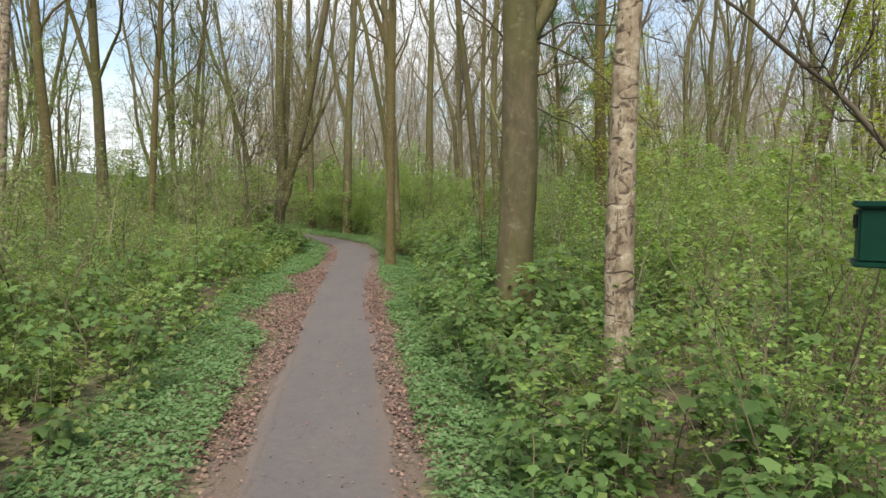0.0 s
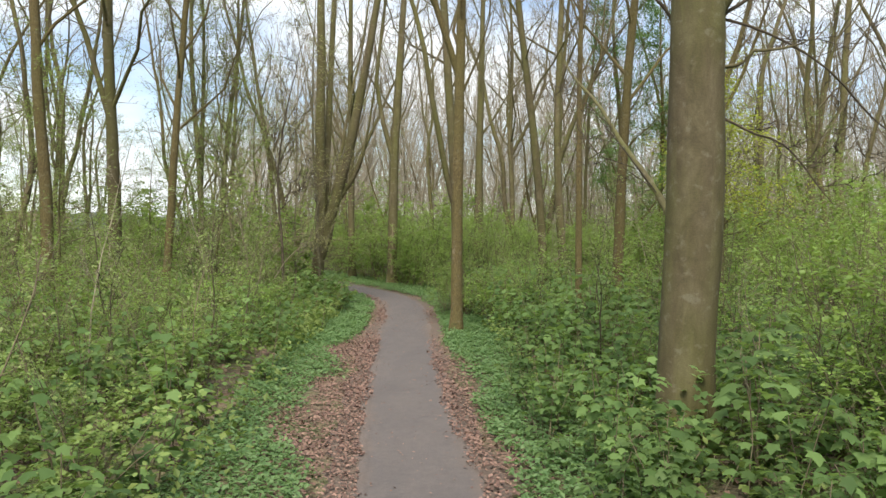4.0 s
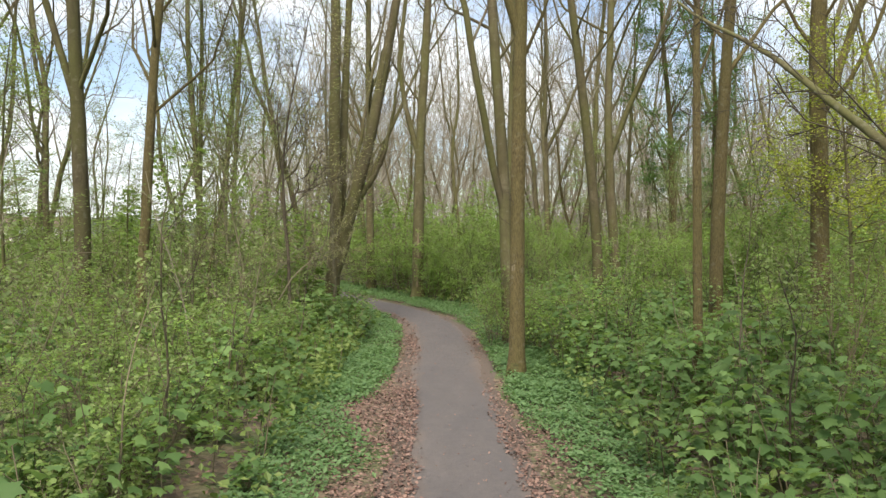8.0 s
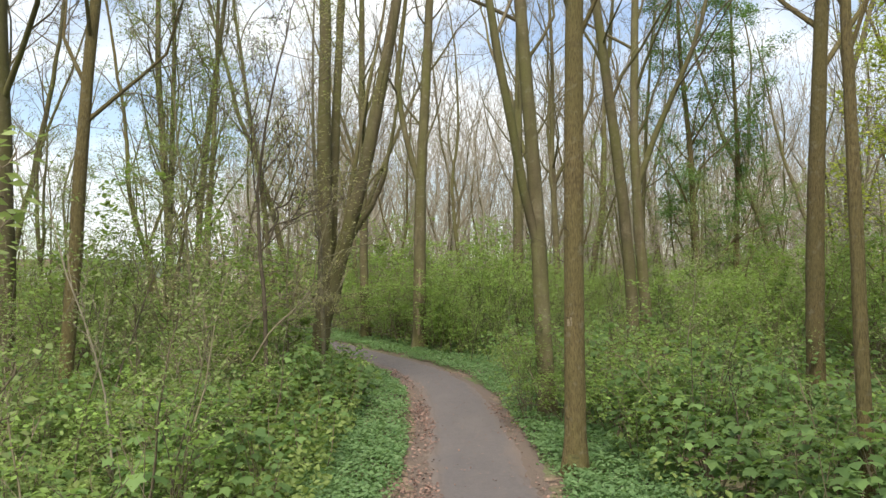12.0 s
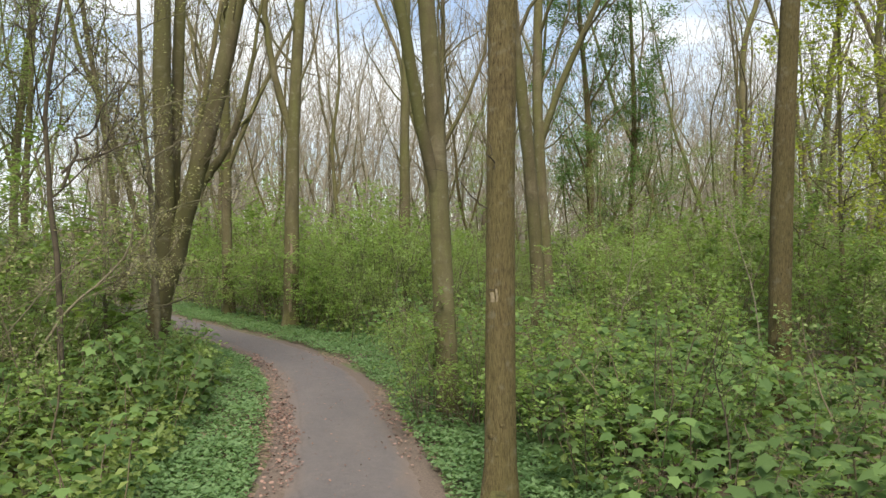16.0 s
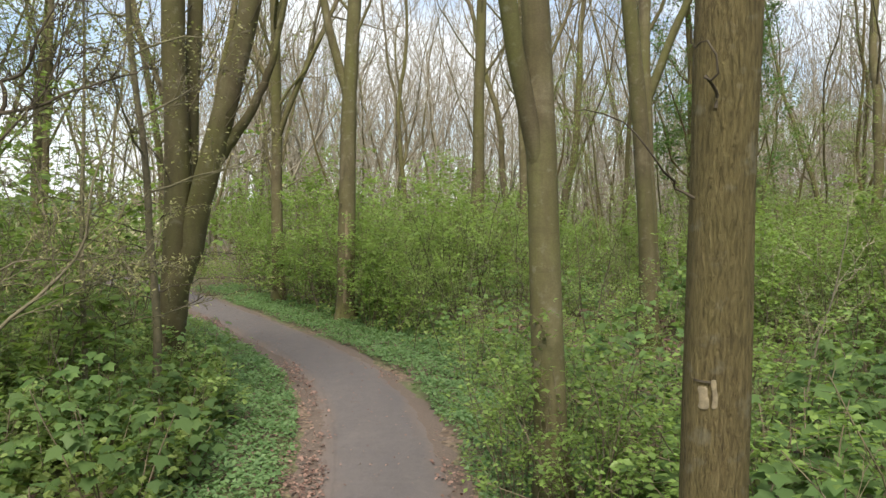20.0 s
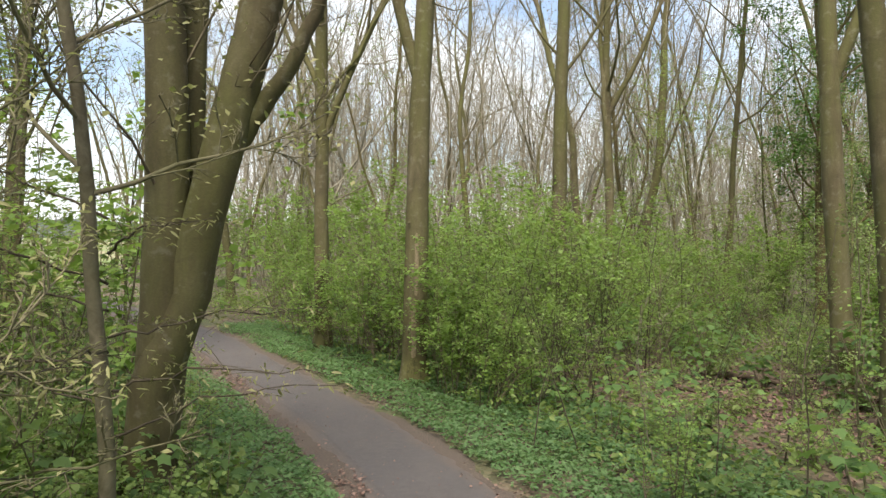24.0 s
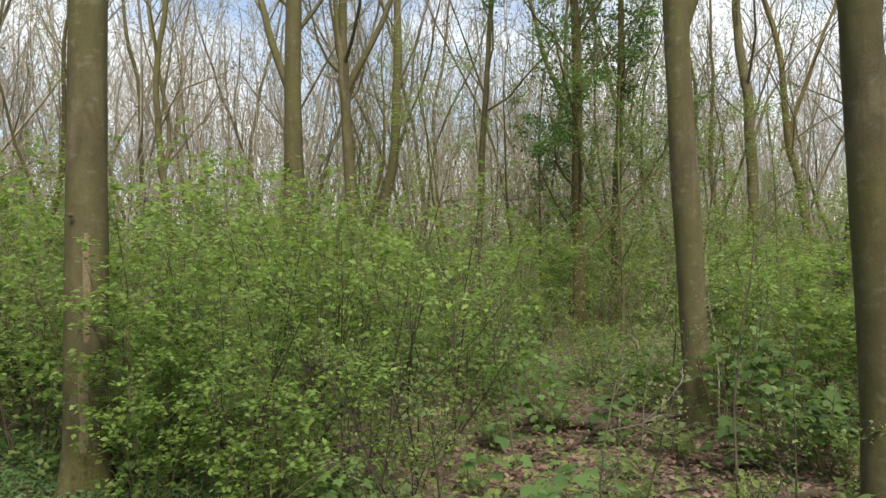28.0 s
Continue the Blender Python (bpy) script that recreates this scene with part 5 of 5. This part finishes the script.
far_bushes = [bush_kind(330 + k, (2.2, 2.6, 1.9)[k], 1.2, 9, 1150, 0.092, BUSHLEAF, TWIG, "hawthorn_bush", "hawthorn bush deep in the wood in fresh green leaf", "hawthorn bushes") for k in range(3)]
strew(far_bushes, 50, 36, (-20, 40, 30, 60), lambda x, y, d: abs(d) > 2.5, 1.6, 1.2, 1.7)
low_bushes = [bush_kind(340 + k, (1.3, 1.6, 1.0, 1.5)[k], (0.8, 0.9, 0.9, 0.7)[k], (9, 10, 9, 9)[k], (1150, 1250, 1150, 950)[k], 0.048, BUSHLEAF, TWIG, "twiggy_bush", "low twiggy bush with small opening leaves", "low bushes") for k in range(4)]
strew(low_bushes, 210, 33, (-13, 3, 11, 42), lambda x, y, d: d < -2.5 or d > 2.1, 0.6, 0.75, 1.3, 0.9, lambda x, y: 24.6 < y < 29 and -0.8 < x < 2.6)
strew(bushes, 10, 48, (3.2, 27, 8.5, 33), lambda x, y, d: True, 0.9, 0.7, 1.0)
strew(far_bushes, 26, 37, (-24, 12, -9, 30), lambda x, y, d: d < -6, 1.5, 0.7, 0.95)
strew(far_bushes, 62, 38, (-26, 22, -6, 50), lambda x, y, d: d < -2.6, 1.1, 0.8, 1.35)


def bare_sapling(seed, h, bark, label):
    """A thin leafless sapling with a few side shoots."""
    rng = np.random.default_rng(seed)
    root = tagged(new("bare_sapling"), label, "sapling", "bare saplings")
    st, tw, tips, lf = Soup(), Soup(), [], Soup()
    p = line(rng, (0, 0, -0.05), (rng.normal(0, 0.15), rng.normal(0, 0.15), 1), h, 8, 0.09, 0.03)
    st.tube(p, np.linspace(0.006 + 0.0025 * h, 0.003, 9), 5)
    branch_out(rng, tw, tw, p, 0.008, 3, 6, 0.36, 0.3, tips, 0.0028)
    pick = np.array([t[-1] for t in tips])
    pick = pick[rng.integers(0, len(pick), 230)] + rng.normal(0, 0.03, (230, 3))
    leaves(lf, rng, pick, tilted(rng, 230, 0.6), rng.uniform(0.02, 0.045, 230), DIAMOND)
    piece("stem", st, bark, root)
    tagged(piece("twig_spray", tw, bark, root), kind="stuff")
    tagged(piece("foliage", lf, PALE, root), "few small opening leaves", kind="stuff")
    return root


for bx, by, bs in ((-1.22, 20.5, 1.0), (-1.55, 21.4, 0.8), (-1.02, 20.15, 0.85), (-0.6, 19.5, 0.95), (-1.62, 20.55, 0.7), (-1.15, 21.9, 0.8), (-0.25, 18.7, 0.9), (-1.75, 24.9, 0.7)):
    copy_thing(low_bushes[int(bx * 10) % 4], pose(bx, by, 0, 0, 0, bx * 200) @ Matrix.Diagonal((bs / low_bushes[int(bx * 10) % 4].scale[0], bs / low_bushes[int(bx * 10) % 4].scale[1], bs / low_bushes[int(bx * 10) % 4].scale[2], 1)))

dark_saps = [bare_sapling(360 + k, (1.7, 2.3, 2.0)[k], DARKTWIG, "thin dark sapling with a few opening buds") for k in range(3)]
pale_saps = [bare_sapling(370 + k, (1.8, 2.4)[k], PALETWIG, "thin pale sapling with a few opening buds") for k in range(2)]
strew(dark_saps, 60, 41, (-10, 4, 8, 34), lambda x, y, d: d < -2.0 or d > 2.2, 0.8, 0.7, 1.3, 0.5)
strew(pale_saps, 34, 42, (-9, 10, 8, 34), lambda x, y, d: d < -2.4 or d > 2.4, 0.9, 0.7, 1.2, 0.3)


for k, (bx, by, bs) in enumerate(((-2.5, 26.8, 0.85), (-2.05, 26.65, 0.7), (-1.4, 26.3, 0.95), (-1.75, 27.4, 0.8), (-0.85, 26.9, 0.75), (-0.2, 26.4, 0.85), (-1.1, 25.6, 0.7))):
    d = dark_saps[k % 3] if k != 2 else pale_saps[0]
    copy_thing(d, pose(bx, by, float(ground_z(np.float64(bx), np.float64(by))), 0, 0, 70 * k) @ Matrix.Diagonal((*(bs / v for v in d.scale), 1)))
open_bushes = [bush_kind(390 + k, (2.1, 2.4, 2.6)[k], (1.2, 1.3, 1.2)[k], (8, 9, 9)[k], (1050, 1150, 1250)[k], 0.066, BUSHLEAF, DARKTWIG, "hawthorn_bush", "open hawthorn bush with dark stems in fresh leaf", "hawthorn bushes", 0.42) for k in range(3)]
for k, (bx, by, bs) in enumerate(((-2.6, 29.5, 0.9), (-1.8, 29.7, 0.95), (-2.6, 30.6, 1.0), (-1.0, 29.9, 0.95), (-1.8, 31.2, 1.05), (-0.5, 30.8, 1.0), (-1.6, 28.7, 0.6))):
    m = pose(bx, by, float(ground_z(np.float64(bx), np.float64(by))), 0, 0, 110 * k) @ Matrix.Diagonal((bs, bs, bs, 1))
    if k < 3:
        open_bushes[k].matrix_basis = m
    else:
        d = open_bushes[k % 3]
        copy_thing(d, m @ Matrix.Diagonal((*(1 / v for v in d.scale), 1)))
for k, (bx, by, bs) in enumerate(((1.5, 28.6, 1.3), (2.05, 28.25, 1.15), (1.9, 29.2, 1.35), (2.45, 28.75, 1.2), (0.9, 29.5, 1.2), (2.7, 29.5, 1.4), (3.0, 28.3, 1.3))):
    d = saps[k % 6]
    copy_thing(d, pose(bx, by, float(ground_z(np.float64(bx), np.float64(by))), 0, 0, 75 * k) @ Matrix.Diagonal((*(bs / v for v in d.scale), 1)))

for k, (bx, by, bs) in enumerate(((-4.45, 31.4, 0.85), (-5.05, 32.3, 0.9), (-5.5, 33.0, 0.8), (-4.5, 32.6, 1.0), (-3.45, 30.0, 0.8), (-3.3, 29.2, 0.7), (-2.95, 28.6, 0.75), (-6.1, 34.3, 0.95), (-3.7, 31.2, 1.0), (-6.7, 35.2, 0.9))):
    d = bushes[k % 5] if k % 3 else low_bushes[k % 4]
    bs *= 1.0 if k % 3 else 1.5
    copy_thing(d, pose(bx, by, float(ground_z(np.float64(bx), np.float64(by))), 0, 0, 65 * k) @ Matrix.Diagonal((*(bs / v for v in d.scale), 1)))

brown_saps = [bare_sapling(376 + k, (1.5, 2.1, 1.8)[k], (TWIG, HORNTWIG, TWIG)[k], "thin brown sapling with a few opening buds") for k in range(3)]
strew(brown_saps, 125, 46, (-10, 4, -3, 30), lambda x, y, d: d < -2.1, 0.55, 0.7, 1.35, 0.5)
strew(brown_saps, 40, 47, (-3, 6, 8, 32), lambda x, y, d: d > 2.3, 0.7, 0.7, 1.25, 0.5)


def fallen_branch(x, y, turn, length, r, seed):
    rng = np.random.default_rng(seed)
    root = tagged(new("fallen_branch"), "dark rotting fallen branch on dead leaves", "branch", "fallen branches")
    root.matrix_basis = pose(x, y, float(ground_z(np.float64(x), np.float64(y))) + r * 0.6, 0, 0, turn)
    s, tw = Soup(), Soup()
    p = np.array([(length * (i / 9 - 0.5), rng.normal(0, 0.03), 0.02 * math.sin(i) + 0.03 * max(0, i - 6)) for i in range(10)])
    trunk_tube(rng, s, p, r * np.linspace(1, 0.45, 10), 9, 0.06)
    piece("stem", s, DEADWOOD, root)
    for i in range(4):
        b = p[3 + i]
        tw.spike(b, b + unit((rng.uniform(0.2, 1), rng.normal(0, 0.8), abs(rng.normal(0, 0.4)))) * rng.uniform(0.25, 0.6), r * 0.3)
    tagged(piece("twig_spray", tw, DEADWOOD, root), kind="stuff")


for i, (fx, fy, ft, fl, fr) in enumerate(((1.25, 30.1, -15, 1.5, 0.07), (1.7, 30.35, -32, 1.3, 0.06), (0.8, 30.5, -8, 1.1, 0.05), (1.9, 27.9, 5, 1.6, 0.045), (0.2, 28.3, -40, 0.9, 0.03), (2.6, 29.2, 30, 1.4, 0.05), (1.35, 29.75, -26, 1.2, 0.045), (0.1, 29.6, 12, 1.0, 0.03), (2.3, 30.6, -20, 1.6, 0.055))):
    fallen_branch(fx, fy, ft, fl, fr, 380 + i)
dry_leaves()
low_cover()


# ---- the waste-bag box by the path's start ----
def bag_box():
    root = tagged(new("waste_bin"), "dark green steel waste box on a wooden post", "waste bin")
    root.location = (0.86, 2.235, -0.06)
    root.rotation_euler = (0, 0, radians(-26))
    body = part("body", box(0, 0, 1.757, 0.25, 0.13, 1.892, 0.006), BIN_GREEN, root)
    part("lid", box(-0.012, -0.012, 1.892, 0.262, 0.14, 1.908, 0.005), BIN_GREEN, root)
    part("rim", box(-0.008, -0.008, 1.745, 0.258, 0.138, 1.758, 0.003), BIN_GREEN, root)
    part("latch", box(-0.010, 0.03, 1.84, -0.001, 0.06, 1.875, 0.002), BLACK, body, "black latch")
    part("post", box(0.135, 0.142, -0.2, 0.225, 0.232, 1.86, 0.008), POST_WOOD, root, "weathered wooden post")


bag_box()


# ---- the land beyond the wood ----
def house(x, y, wdt, dep, h, turn, label):
    root = tagged(new("house"), label, "house")
    root.matrix_basis = pose(x, y, 0, 0, 0, turn)
    part("wall", box(-wdt / 2, -dep / 2, -0.3, wdt / 2, dep / 2, h), PLASTER, root)
    bm = bmesh.new()
    e, t = 0.5, h + dep * 0.3
    v = [bm.verts.new(c) for c in ((-wdt / 2 - e, -dep / 2 - e, h - 0.2), (wdt / 2 + e, -dep / 2 - e, h - 0.2), (wdt / 2 + e, dep / 2 + e, h - 0.2), (-wdt / 2 - e, dep / 2 + e, h - 0.2), (-wdt / 2 - e, 0, t), (wdt / 2 + e, 0, t))]
    for f in ((0, 1, 5, 4), (2, 3, 4, 5), (0, 4, 3), (1, 2, 5), (3, 2, 1, 0)):
        bm.faces.new([v[i] for i in f])
    part("roof", bm, ROOFTILE, root)
    for i in range(4):
        wx = -wdt / 2 + wdt * (i + 0.5) / 4
        win = part("window", box(wx - 0.56, -dep / 2 - 0.06, 0.94, wx + 0.56, -dep / 2 - 0.004, 2.26), PLASTER, root)
        part("pane", box(wx - 0.5, -dep / 2 - 0.075, 1.0, wx + 0.5, -dep / 2 - 0.062, 2.2), PANE, win, "dark glass")


house(-55, 169, 13, 6, 3.2, 20, "far white house with a dark roof")
house(-92, 154, 14, 6, 3.2, 35, "far white house with a dark roof")


def far_edge():
    """The line of woods on the horizon."""
    rg, s = np.random.default_rng(77), Soup()
    n = 420
    a = np.linspace(0, 2 * np.pi, n)
    h = 8 + 1.2 * np.sin(a * 9) + np.convolve(rg.normal(0, 1.2, n + 4), np.ones(5) / 2.2, "valid")
    for rr, hs in ((420, 1.0), (470, 1.25)):
        lo = np.stack((rr * np.cos(a), rr * np.sin(a), np.full(n, -2.0)), 1)
        hi = lo + np.stack((np.zeros(n), np.zeros(n), h * hs + 2), 1)
        i = np.arange(n - 1)
        s.add(np.concatenate((lo, hi)), np.stack((i, i + 1, i + 1 + n, i + n), 1))
    tagged(piece("backdrop", s, FARWOOD), "far line of dark woods on the horizon, with haze in their colour", "woods", kind="structure")


far_edge()
